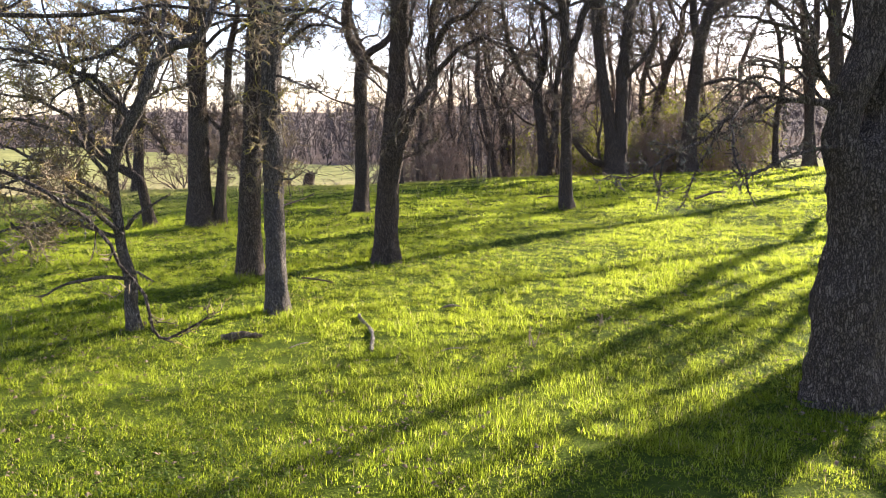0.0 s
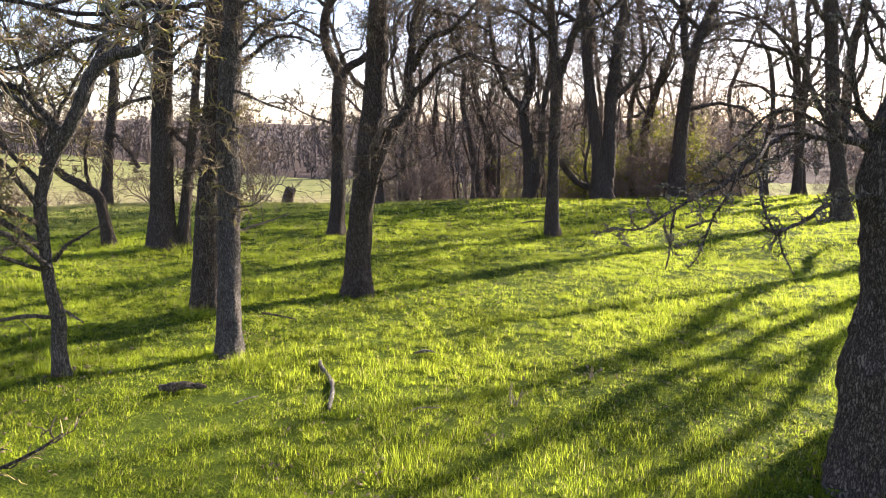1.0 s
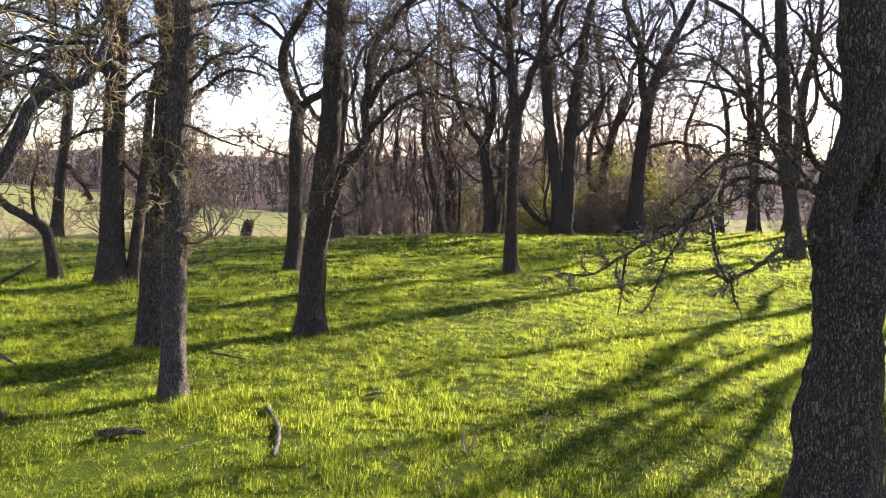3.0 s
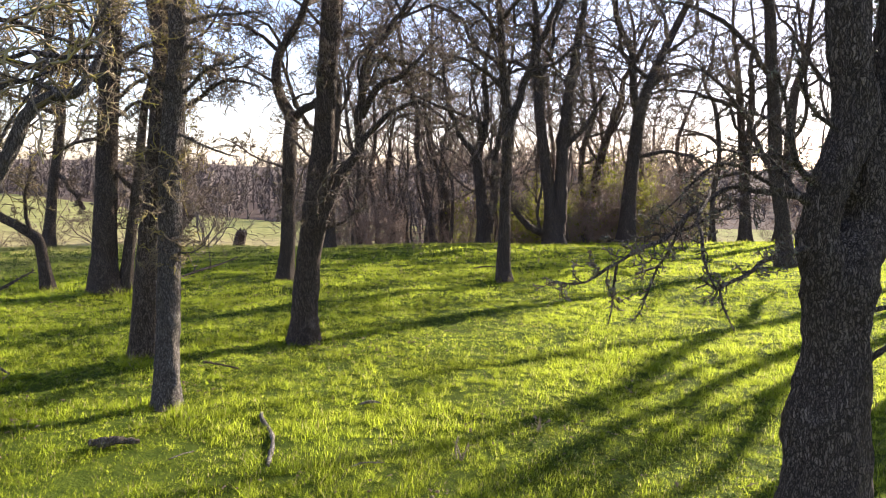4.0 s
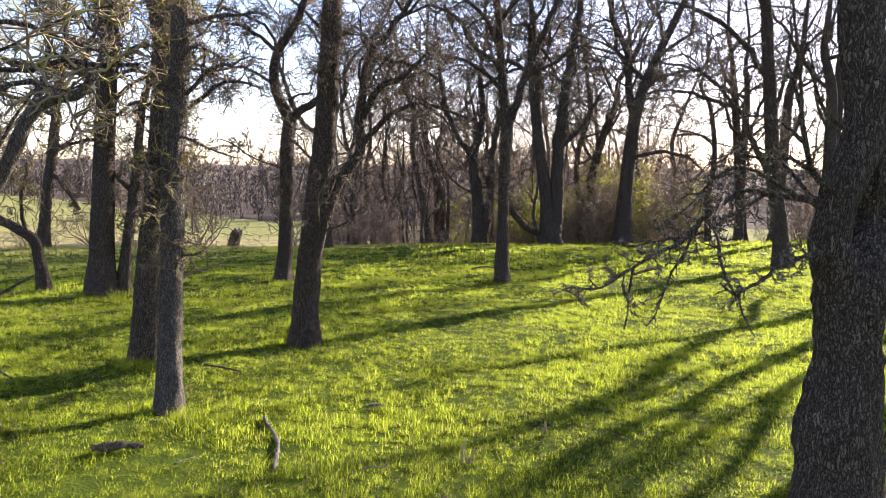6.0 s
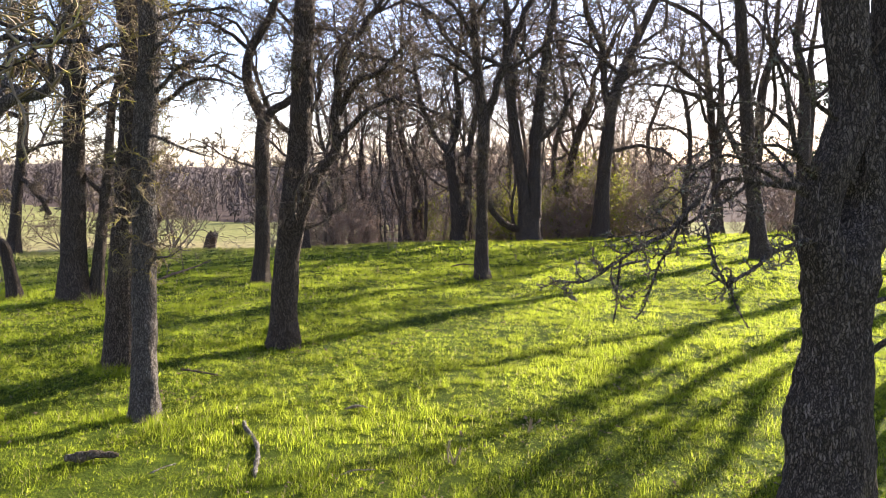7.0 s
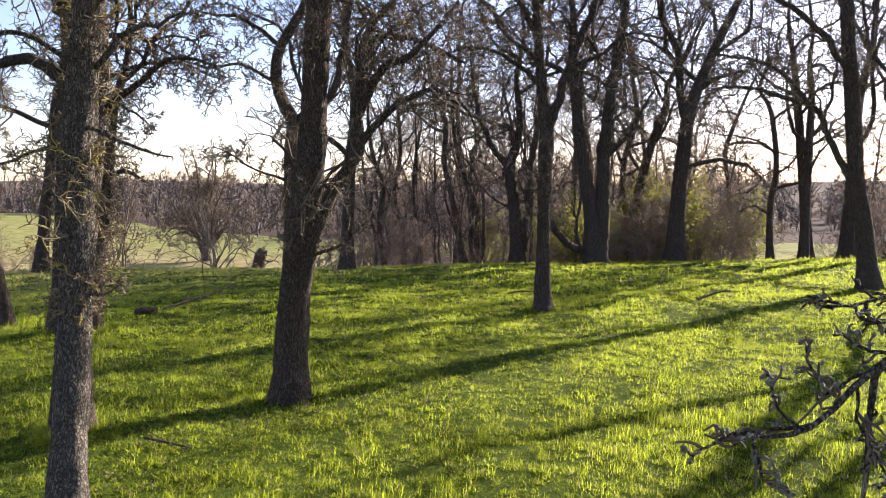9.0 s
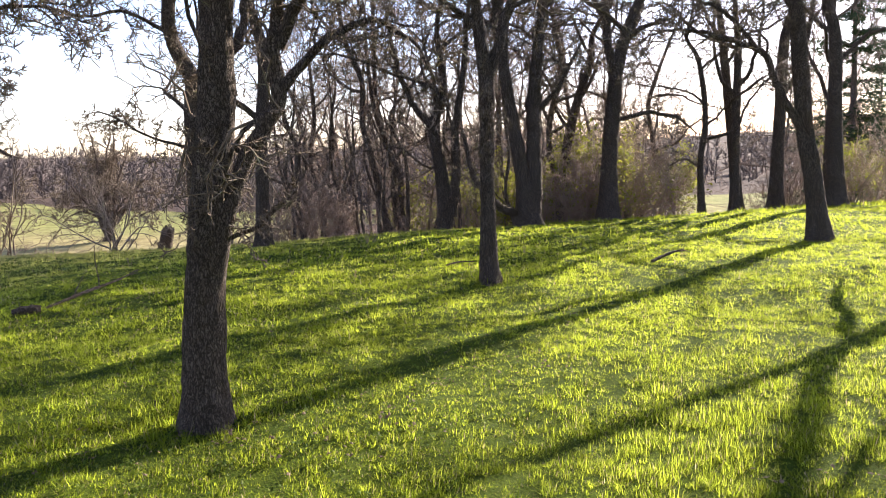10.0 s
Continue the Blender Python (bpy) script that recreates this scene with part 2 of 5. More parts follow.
# ---- mesh helpers ----
def mesh_object(name, verts, faces, material, parent=None, label="", smooth=True):
    """One mesh; faces is an array of triangles or quads, or a list of such arrays."""
    me = bpy.data.meshes.new(name)
    verts = np.asarray(verts, np.float32)
    groups = [np.asarray(g, np.int32) for g in (faces if isinstance(faces, list) and isinstance(faces[0], np.ndarray) else [faces])]
    corners = np.concatenate([g.ravel() for g in groups])
    sizes = np.concatenate([np.full(len(g), g.shape[1], np.int32) for g in groups])
    me.vertices.add(len(verts))
    me.vertices.foreach_set("co", verts.ravel())
    me.loops.add(len(corners))
    me.loops.foreach_set("vertex_index", corners)
    me.polygons.add(len(sizes))
    me.polygons.foreach_set("loop_start", (np.cumsum(sizes) - sizes).astype(np.int32))
    me.polygons.foreach_set("use_smooth", np.full(len(sizes), smooth))
    me.update(calc_edges=True)
    me.materials.append(material)
    ob = new(name, me)
    if parent is not None:
        ob.parent = parent
    return tagged(ob, label)


def vnoise(p, seed=0):
    """Smooth value noise of points (N, 3), from -1 to 1."""
    i = np.floor(p).astype(np.int64)
    f = p - i
    f = f * f * (3 - 2 * f)
    out = 0
    for dx in (0, 1):
        for dy in (0, 1):
            for dz in (0, 1):
                h = (i[:, 0] + dx) * 374761393 + (i[:, 1] + dy) * 668265263 + (i[:, 2] + dz) * 2147483647 + seed * 1274126177
                h = (h ^ (h >> 13)) * 1274126177
                h = ((h ^ (h >> 16)) & 0xFFFF) / 32767.5 - 1
                w = (f[:, 0] if dx else 1 - f[:, 0]) * (f[:, 1] if dy else 1 - f[:, 1]) * (f[:, 2] if dz else 1 - f[:, 2])
                out = out + w * h
    return out


def smooth_line(points, step):
    """A Catmull-Rom line through points (any columns), sampled about every step metres."""
    p = np.asarray(points, float)
    q = np.vstack([2 * p[0] - p[1], p, 2 * p[-1] - p[-2]])
    out = []
    for k in range(1, len(q) - 2):
        a, b, c, d = q[k - 1], q[k], q[k + 1], q[k + 2]
        m = max(2, int(np.linalg.norm((c - b)[:3]) / step))
        for t in np.arange(m) / m:
            out.append(0.5 * (2 * b + (c - a) * t + (2 * a - 5 * b + 4 * c - d) * t * t + (3 * b - a - 3 * c + d) * t ** 3))
    out.append(q[-2])
    return np.array(out)


def sweep(lines, radii, sides):
    """Tubes round lines (B, N, 3) with radii (B, N): vertices and quads."""
    P, R = np.asarray(lines, float), np.asarray(radii, float)
    B, N, _ = P.shape
    T = np.gradient(P, axis=1)
    T /= np.linalg.norm(T, axis=2, keepdims=True) + 1e-9
    ref = np.where((np.abs(T[:, :1, 2:]) > 0.75), np.array([1.0, 0.15, 0]), np.array([0, 0, 1.0]))
    U = np.cross(T, np.broadcast_to(ref, T.shape))
    U /= np.linalg.norm(U, axis=2, keepdims=True) + 1e-9
    V = np.cross(T, U)
    a = np.arange(sides) * 2 * np.pi / sides
    ring = U[:, :, None] * np.cos(a)[:, None] + V[:, :, None] * np.sin(a)[:, None]
    verts = P[:, :, None] + ring * R[:, :, None, None]
    base = (np.arange(B)[:, None, None] * N + np.arange(N - 1)[None, :, None]) * sides
    j = np.arange(sides)[None, None]
    k = (j + 1) % sides
    faces = np.stack([base + j, base + k, base + sides + k, base + sides + j], -1).reshape(-1, 4)
    return verts.reshape(-1, 3), faces


class Bundle:
    """Collects branches and turns them into one mesh."""

    def __init__(self):
        self.sets = {}

    def add(self, pts, r0, r1, sides):
        self.sets.setdefault((len(pts), sides), []).append((pts, r0, r1))

    def merge(self, other):
        for key, items in other.sets.items():
            self.sets.setdefault(key, []).extend(items)

    def arrays(self):
        vs, quads, tris, n = [], [], [], 0
        for (count, sides), items in self.sets.items():
            pts = np.array([i[0] for i in items])
            r0, r1 = np.array([i[1] for i in items])[:, None], np.array([i[2] for i in items])[:, None]
            if count == 2:
                # short twigs: three-sided spikes
                v, _ = sweep(pts, np.repeat(r0, 2, 1), 3)
                v = v.reshape(-1, 6, 3)[:, :3]
                v = np.concatenate([v, pts[:, 1:]], 1).reshape(-1, 3)
                k = n + 4 * np.arange(len(items))[:, None]
                tris += [k + [0, 1, 3], k + [1, 2, 3], k + [2, 0, 3]]
            else:
                u = np.linspace(0, 1, count)[None]
                v, f = sweep(pts, r0 + (r1 - r0) * u, sides)
                quads.append(f + n)
            vs.append(v)
            n += len(v)
        faces = ([np.vstack(quads)] if quads else []) + ([np.vstack(tris)] if tris else [])
        return np.vstack(vs), faces

    def object(self, name, material, parent=None, label=""):
        v, f = self.arrays()
        return mesh_object(name, v, f, material, parent, label)


def wander(rng, start, way, length, n, gnarl, lift):
    """A crooked line of n points."""
    x, y, z = start
    dx, dy, dz = way
    step = length / (n - 1)
    pts = [(x, y, z)]
    for _ in range(n - 1):
        dx += rng.gauss(0, gnarl)
        dy += rng.gauss(0, gnarl)
        dz += rng.gauss(0, gnarl) + lift
        m = step / math.sqrt(dx * dx + dy * dy + dz * dz + 1e-9)
        dx, dy, dz = dx * m / step, dy * m / step, dz * m / step
        x, y, z = x + dx * step, y + dy * step, z + dz * step
        pts.append((x, y, z))
    return pts


def side_way(rng, a, b, angle, lift):
    """A direction that leaves the line a-b at about that angle."""
    t = Vector(b) - Vector(a)
    t.normalize()
    p = Vector((rng.gauss(0, 1), rng.gauss(0, 1), rng.gauss(0, 1)))
    p -= t * p.dot(t)
    p.normalize()
    d = t * math.cos(angle) + p * math.sin(angle)
    d.z += lift
    d.normalize()
    return tuple(d)


# how a kind of tree branches: (children, length share, points, sides, gnarl, lift) level by level
OAK = ((7, 0.48, 10, 5, 0.46, 0.02), (7, 0.46, 6, 3, 0.55, 0.0), (6, 0.46, 4, 3, 0.62, 0.0), (4, 0.34, 2, 3, 0.3, 0.0))
OAK_DENSE = ((8, 0.50, 10, 5, 0.46, 0.02), (8, 0.46, 6, 3, 0.55, 0.0), (7, 0.45, 3, 3, 0.62, 0.0), (4, 0.36, 2, 3, 0.3, 0.0))
HIGH = ((6, 0.52, 6, 4, 0.36, 0.04), (6, 0.50, 3, 3, 0.40, 0.02), (4, 0.5, 2, 3, 0.3, 0.0))     # tops of crowns
OAK_FAR = ((7, 0.46, 6, 3, 0.42, 0.04), (7, 0.44, 3, 3, 0.5, 0.02), (6, 0.40, 2, 3, 0.3, 0.0))
DROOP = ((10, 0.50, 9, 5, 0.46, -0.03), (8, 0.48, 6, 3, 0.5, -0.03), (7, 0.46, 3, 3, 0.55, -0.02), (4, 0.34, 2, 3, 0.3, 0.0))
SPRAY = ((6, 0.6, 6, 3, 0.55, -0.02), (5, 0.5, 3, 3, 0.6, -0.02), (5, 0.32, 2, 3, 0.4, 0.0))
KNOTTY = ((24, 0.15, 8, 4, 0.40, 0.0), (8, 0.36, 5, 3, 0.42, 0.0), (6, 0.40, 3, 3, 0.5, 0.0))
SPURS = ((28, 0.09, 6, 4, 0.40, 0.0), (6, 0.42, 4, 3, 0.42, 0.0), (4, 0.45, 2, 3, 0.5, 0.0))
BUSHY = ((6, 0.5, 5, 3, 0.38, 0.03), (6, 0.5, 3, 3, 0.42, 0.02), (5, 0.5, 2, 3, 0.3, 0.0))


def ramify(rng, line, r0, r1, plan, level, wood, twigs, fine):
    """Give a branch its side branches, down to twigs. fine: the thinnest twig's radius."""
    if level >= len(plan):
        return
    count, share, n, sides, gnarl, lift = plan[level]
    length = sum(math.dist(line[i], line[i + 1]) for i in range(len(line) - 1))
    for i in range(count):
        u = (i + rng.uniform(0.1, 0.95)) / count
        u = 0.18 + 0.82 * u
        f = u * (len(line) - 1)
        k = min(int(f), len(line) - 2)
        f -= k
        a, b = line[k], line[k + 1]
        p = tuple(a[j] + (b[j] - a[j]) * f for j in range(3))
        size = length * share * (1.2 - 0.65 * u) * rng.uniform(0.6, 1.25)
        if size < 0.02:
            continue
        rad = max(fine, min((r0 + (r1 - r0) * u) * 0.72, size * (0.0150 if level else 0.0125)))
        pts = wander(rng, p, side_way(rng, a, b, rng.uniform(0.6, 1.15), 0.10 + lift), size, n, gnarl, lift)
        tip = max(fine * 0.55, rad * 0.3)
        (wood if level == 0 else twigs).add(pts, rad, tip, sides)
        ramify(rng, pts, rad, tip, plan, level + 1, wood, twigs, fine)


def trunk_mesh(line, sides, seed, rough, flare):
    """A trunk round line (x, y, z, r), flared at the foot, with furrowed bark in relief."""
    v, f = sweep(line[None, :, :3], line[None, :, 3], sides)
    n = len(line)
    centre = np.repeat(line[:, :3], sides, axis=0)
    r = np.repeat(line[:, 3], sides)
    out = v - centre
    ang = np.tile(np.arange(sides) * 2 * np.pi / sides, n)
    up = v[:, 2] - line[0, 2]
    rel = rough * (0.55 * vnoise(np.c_[v[:, 0] * 38, v[:, 1] * 38, v[:, 2] * 11], seed)
                   + 0.6 * vnoise(np.c_[v[:, 0] * 9, v[:, 1] * 9, v[:, 2] * 4], seed + 1)
                   + 0.3 * vnoise(np.c_[v[:, 0] * 80, v[:, 1] * 80, v[:, 2] * 26], seed + 2))
    lobes = 1 + 0.35 * np.cos(5 * ang + seed) + 0.2 * np.cos(3 * ang + 2 * seed)
    swell = flare * np.exp(-np.clip(up, 0, None) / (1.6 * r + 0.03)) * lobes
    scale = 1 + swell + rel * np.clip(0.09 / r, 0.25, 1.3)
    return centre + out * scale[:, None], f


def oak(name, label, trunk, limbs=(), height=8.0, clear=2.6, boughs=6, plan=OAK, seed=1, bark=None, twig=None, lichen=0,
        group="", fine=0.0028, sides=26, step=0.07, rough=0.16, flare=0.45, reach=0.42, sprouts=0, spread=1.0, category="tree", seen=4.2, whole=False, lift=0.03, wobble=1.0):
    """A leafless oak. trunk: (x, y, z, r) from the foot up; limbs: lists of (x, y, z, r), each with an optional own plan.
    seen: the height up to which the crown is finely twigged. whole: branches and twigs in one crown."""
    bark, twig, fine = bark or BARK, twig or TWIG, 1.3 * fine
    rng = random.Random(seed)
    x0, y0 = trunk[0][0], trunk[0][1]
    foot = land_at(x0, y0)
    root = tagged(new(name), label, category, group)
    root.location = (x0, y0, foot)
    wood, twigs = Bundle(), Bundle()
    pts = [(p[0] - x0, p[1] - y0, p[2] - foot, p[3]) for p in trunk]
    pts[0] = (pts[0][0], pts[0][1], -0.08, pts[0][3])
    x, y, z, r = pts[-1]
    lx, ly = (pts[-1][0] - pts[-2][0]), (pts[-1][1] - pts[-2][1])
    m = max(0.3, pts[-1][2] - pts[-2][2])
    dx, dy = max(-0.3, min(0.3, lx / m)), max(-0.3, min(0.3, ly / m))
    rise = (height - z) / 5
    for k in range(5):
        if rise <= 0.05:
            break
        x, y, z = x + (dx + rng.gauss(0, 0.16)) * rise, y + (dy + rng.gauss(0, 0.16)) * rise, z + rise
        r *= 0.70
        pts.append((x, y, z, max(0.008, r)))
    line = smooth_line(pts, step)
    v, f = trunk_mesh(line, sides, seed, rough, flare)
    mesh_object("trunk", v, f, bark, root)
    made = []
    for limb in limbs:
        own = plan
        if isinstance(limb, tuple):
            limb, own = limb
        lp = [(p[0] - x0, p[1] - y0, p[2] - foot, p[3]) for p in limb]
        sm = smooth_line(lp, 0.05)
        run = np.clip(np.arange(len(sm)) / 6.0, 0, 1)
        for axis_no in range(3):
            sm[:, axis_no] += wobble * run * (0.030 * vnoise(sm[:, :3] * 5.0, seed + axis_no) + 0.014 * vnoise(sm[:, :3] * 14.0, seed + 5 + axis_no))
        made.append((sm, own))
    top = line[:, 2].max()
    rows = [i for i in range(len(line)) if line[i, 2] > clear]
    for k in range(boughs):
        if not rows:
            break
        i = rows[min(len(rows) - 2, int(len(rows) * (k + rng.uniform(0, 0.9)) / boughs))]
        p, r = line[i, :3], line[i, 3]
        ang = k * 2.4 + rng.uniform(-0.5, 0.5) + seed
        way = (math.cos(ang), math.sin(ang), rng.uniform(0.4, 1.1))
        size = spread * height * reach * (1.15 - 0.7 * (p[2] - clear) / max(0.5, top - clear)) * rng.uniform(0.75, 1.15)
        w = wander(rng, tuple(p), way, size, 12, 0.25, lift)
        rr = min(r * 0.62, size * 0.0145)
        made.append((np.array([(*q, rr + (max(0.006, rr * 0.25) - rr) * j / 11) for j, q in enumerate(w)]), plan if p[2] < seen else HIGH))
    for sm, own in made:
        lv, lf = trunk_mesh(sm, 48 if sm[0, 3] > 0.11 and sm[0, 1] ** 2 + y0 ** 2 < 25 else 12 if sm[0, 3] > 0.03 else 8, seed + 7, rough * 0.8, 0.0)
        limb_ob = mesh_object("limb", lv, lf, bark, root)
        side = twigs if whole else Bundle()
        ramify(rng, [tuple(q) for q in sm[:, :3]], float(sm[0, 3]), float(sm[-1, 3]), own, 0, side, twigs, fine)
        if not whole:
            wood.merge(side)
            for (count, k), items in side.sets.items():
                for line_pts, ra, rb in items:
                    bv, bf = sweep([line_pts], [np.linspace(ra, rb, count)], k)
                    mesh_object("branch", bv, bf, bark, limb_ob)
    # short sprouts on the stem
    for k in range(sprouts):
        i = rng.randrange(int(len(line) * 0.14), int(len(line) * 0.55))
        p, r = line[i, :3], line[i, 3]
        ang = rng.uniform(0, 6.28)
        way = (math.cos(ang), math.sin(ang), rng.uniform(-0.7, 0.5))
        size = rng.uniform(0.10, 0.42)
        w = wander(rng, tuple(p), way, size, 7, 0.42, -0.03)
        twigs.add(w, 0.0045, 0.0018, 4)
        ramify(rng, w, 0.004, 0.0018, SPRAY, 0, twigs, twigs, fine * 0.85)
    if twigs.sets:
        tagged(twigs.object("crown", twig, root), kind="stuff")
    if lichen:
        lichen_tufts(root, wood, twigs, lichen, rng)
    return root


def lichen_tufts(root, wood, twigs, count, rng):
    """Small crusty tufts of lichen along the branches."""
    spots = [(it[0][i], it[0][i + 1], it[1]) for b in (wood, twigs) for items in b.sets.values() for it in items for i in range(len(it[0]) - 1)]
    vs, fs, n = [], [], 0
    for _ in range(count):
        a, b, r = rng.choice(spots)
        u = rng.random()
        c = np.array([a[j] + (b[j] - a[j]) * u + rng.gauss(0, r * 0.7) for j in range(3)])
        s = rng.uniform(0.002, 0.005)
        for sx, sy, sz in ((1, 0, 0), (0, 1, 0), (-1, 0, 0), (0, -1, 0), (0, 0, 1), (0, 0, -1)):
            vs.append(c + np.array((sx, sy, sz)) * s * rng.uniform(0.5, 1.6) + rng.gauss(0, 0.2) * s)
        for j in range(4):
            fs += [(n + j, n + (j + 1) % 4, n + 4), (n + (j + 1) % 4, n + j, n + 5)]
        n += 6
    mesh_object("lichen", np.array(vs), np.array(fs), LICHEN, root, "grey and yellow lichen tufts", smooth=False)["kind"] = "stuff"


# ---- ground ----
def axis(stops):
    out = []
    for a, b, s in stops:
        out += list(np.arange(a, b, s))
    return np.array(out + [stops[-1][1]])


GX = axis([(-600, -120, 60), (-120, -30, 9), (-30, -9, 1.5), (-9, 14, 0.12), (14, 40, 1.5), (40, 140, 9), (140, 600, 60)])
GY = axis([(-500, -60, 55), (-60, -6, 6), (-6, 26, 0.12), (26, 60, 1.5), (60, 160, 6), (160, 1200, 80)])
_X, _Y = np.meshgrid(GX, GY)
_i = (np.arange(len(GY) - 1)[:, None] * len(GX) + np.arange(len(GX) - 1)[None]).ravel()
ground = mesh_object("ground", np.c_[_X.ravel(), _Y.ravel(), land(_X, _Y).ravel()],
                     np.c_[_i, _i + 1, _i + 1 + len(GX), _i + len(GX)], GROUND)
tagged(ground, "grassy meadow shelf falling to a valley behind its crest", "ground", kind="structure")

# ---- the trees that the camera walks among ----
NEAR = "bare oaks on the meadow"

# slender straight oak
oak("oak_tree", "slender straight oak trunk with grey bark and hanging twigs",
    [(-1.235, 5.93, 0.03, 0.080), (-1.27, 6.1, 0.5, 0.074), (-1.29, 6.24, 1.05, 0.072), (-1.28, 6.28, 1.6, 0.071), (-1.25, 6.3, 2.1, 0.069), (-1.22, 6.32, 2.6, 0.066)],
    limbs=[([(-1.20, 6.3, 2.06, 0.016), (-1.04, 6.25, 2.2, 0.013), (-0.89, 6.25, 2.25, 0.010), (-0.78, 6.25, 2.31, 0.006), (-0.66, 6.2, 2.30, 0.003)], SPURS),
           ([(-1.20, 6.3, 2.34, 0.013), (-1.12, 6.2, 2.36, 0.012), (-1.05, 6.2, 2.34, 0.010), (-1.05, 6.2, 2.18, 0.008), (-1.07, 6.2, 2.06, 0.006), (-0.99, 6.2, 2.03, 0.003)], SPURS),
           ([(-1.24, 6.28, 1.80, 0.012), (-1.10, 6.2, 1.75, 0.009), (-0.96, 6.2, 1.69, 0.007), (-0.81, 6.2, 1.67, 0.003)], SPURS),
           ([(-1.18, 6.3, 2.52, 0.016), (-1.0, 6.3, 2.57, 0.013), (-0.88, 6.3, 2.59, 0.011), (-0.73, 6.3, 2.6, 0.008), (-0.55, 6.25, 2.52, 0.003)], SPURS),
           ([(-1.30, 6.25, 2.1, 0.014), (-1.45, 6.1, 2.2, 0.011), (-1.6, 5.95, 2.15, 0.008), (-1.72, 5.9, 2.0, 0.003)], SPURS),
           ([(-1.28, 6.25, 1.0, 0.008), (-1.12, 6.15, 1.02, 0.006), (-0.98, 6.1, 1.10, 0.003)], SPURS[1:])],
    height=7.2, clear=2.95, boughs=9, plan=OAK, seed=11, lift=0.06, seen=3.1, bark=BARK_PALE, twig=TWIG_LICHEN, sprouts=80, sides=40, step=0.035, flare=0.5, group=NEAR, lichen=700)

# its neighbour behind
oak("oak_tree", "dark oak trunk close behind a thinner one",
    [(-1.79, 7.22, 0.1, 0.1092), (-1.75, 7.22, 0.7, 0.095), (-1.68, 7.22, 1.35, 0.0902), (-1.62, 7.22, 2.0, 0.0855), (-1.60, 7.22, 2.6, 0.0808)],
    limbs=[[(-1.60, 7.22, 1.9, 0.024), (-1.35, 7.2, 2.1, 0.019), (-1.05, 7.1, 2.25, 0.013), (-0.85, 7.1, 2.2, 0.006)]],
    height=7.8, clear=2.3, boughs=8, plan=OAK, seed=12, seen=3.4, sprouts=70, sides=34, step=0.045, group=NEAR, lichen=300)

# forked oak in the middle
oak("oak_tree", "forked oak with a long bent limb",
    [(-0.63, 8.03, 0.0, 0.126), (-0.60, 8.03, 0.55, 0.1109), (-0.55, 8.03, 1.05, 0.1075), (-0.47, 8.03, 1.7, 0.0966), (-0.42, 8.03, 2.35, 0.0907), (-0.38, 8.03, 3.05, 0.084)],
    limbs=[[(-0.53, 8.0, 0.80, 0.0497), (-0.40, 8.0, 1.22, 0.0445), (-0.27, 8.0, 1.5, 0.0419), (-0.15, 8.0, 1.77, 0.0393), (-0.12, 8.0, 2.1, 0.0345), (-0.07, 8.0, 2.5, 0.0303), (0.16, 7.95, 2.85, 0.0240), (0.5, 7.9, 3.4, 0.0131)],
           [(-0.15, 8.0, 1.77, 0.0288), (-0.03, 8.0, 1.93, 0.0251), (0.17, 8.0, 2.1, 0.0220), (0.32, 8.0, 2.16, 0.0189), (0.47, 7.98, 2.14, 0.0147), (0.62, 7.95, 1.98, 0.0084), (0.72, 7.95, 1.82, 0.0042)],
           [(-0.12, 8.0, 2.05, 0.035), (0.05, 7.9, 2.3, 0.028), (0.3, 7.8, 2.45, 0.020), (0.55, 7.7, 2.7, 0.010)],
           [(-0.10, 8.0, 2.3, 0.035), (0.0, 8.2, 2.55, 0.028), (0.25, 8.4, 2.6, 0.020), (0.6, 8.5, 2.45, 0.009)],
           [(-0.44, 8.0, 1.05, 0.0141), (-0.25, 7.95, 1.12, 0.0102), (-0.05, 7.9, 1.30, 0.0058)]],
    height=8.5, clear=3.1, boughs=8, plan=OAK_DENSE, seed=13, lift=0.08, seen=3.4, sprouts=60, sides=44, step=0.04, group=NEAR, lichen=300, flare=0.4)

# crooked oak behind it
oak("oak_tree", "crooked oak with a swan-necked stem",
    [(-1.43, 12.2, 0.0, 0.1188), (-1.37, 12.2, 0.65, 0.0986), (-1.36, 12.2, 1.37, 0.095), (-1.35, 12.2, 2.0, 0.0924), (-1.33, 12.2, 2.27, 0.0836), (-1.45, 12.2, 2.54, 0.0722), (-1.53, 12.2, 2.84, 0.0651), (-1.49, 12.2, 3.15, 0.0616), (-1.35, 12.2, 3.4, 0.0581), (-1.2, 12.2, 3.65, 0.0528), (-1.08, 12.2, 3.95, 0.0484)],
    limbs=[[(-1.33, 12.2, 2.2, 0.0616), (-1.19, 12.2, 2.37, 0.0581), (-1.0, 12.2, 2.5, 0.0528), (-0.82, 12.25, 2.8, 0.044), (-0.7, 12.3, 3.4, 0.0308), (-0.6, 12.3, 4.2, 0.0132)],
           [(-1.5, 12.2, 2.75, 0.022), (-1.9, 12.1, 2.95, 0.017), (-2.3, 12.0, 2.9, 0.012), (-2.6, 11.9, 3.0, 0.006)],
           [(-1.48, 12.2, 3.2, 0.03), (-1.9, 12.2, 3.5, 0.022), (-2.5, 12.2, 3.6, 0.01)],
           [(-1.42, 12.2, 1.6, 0.0176), (-1.8, 12.1, 1.75, 0.0123), (-2.2, 12.0, 2.0, 0.0062)]],
    height=7.5, clear=3.6, boughs=8, plan=OAK_DENSE, seed=14, sprouts=60, sides=26, step=0.06, group=NEAR, fine=0.004)

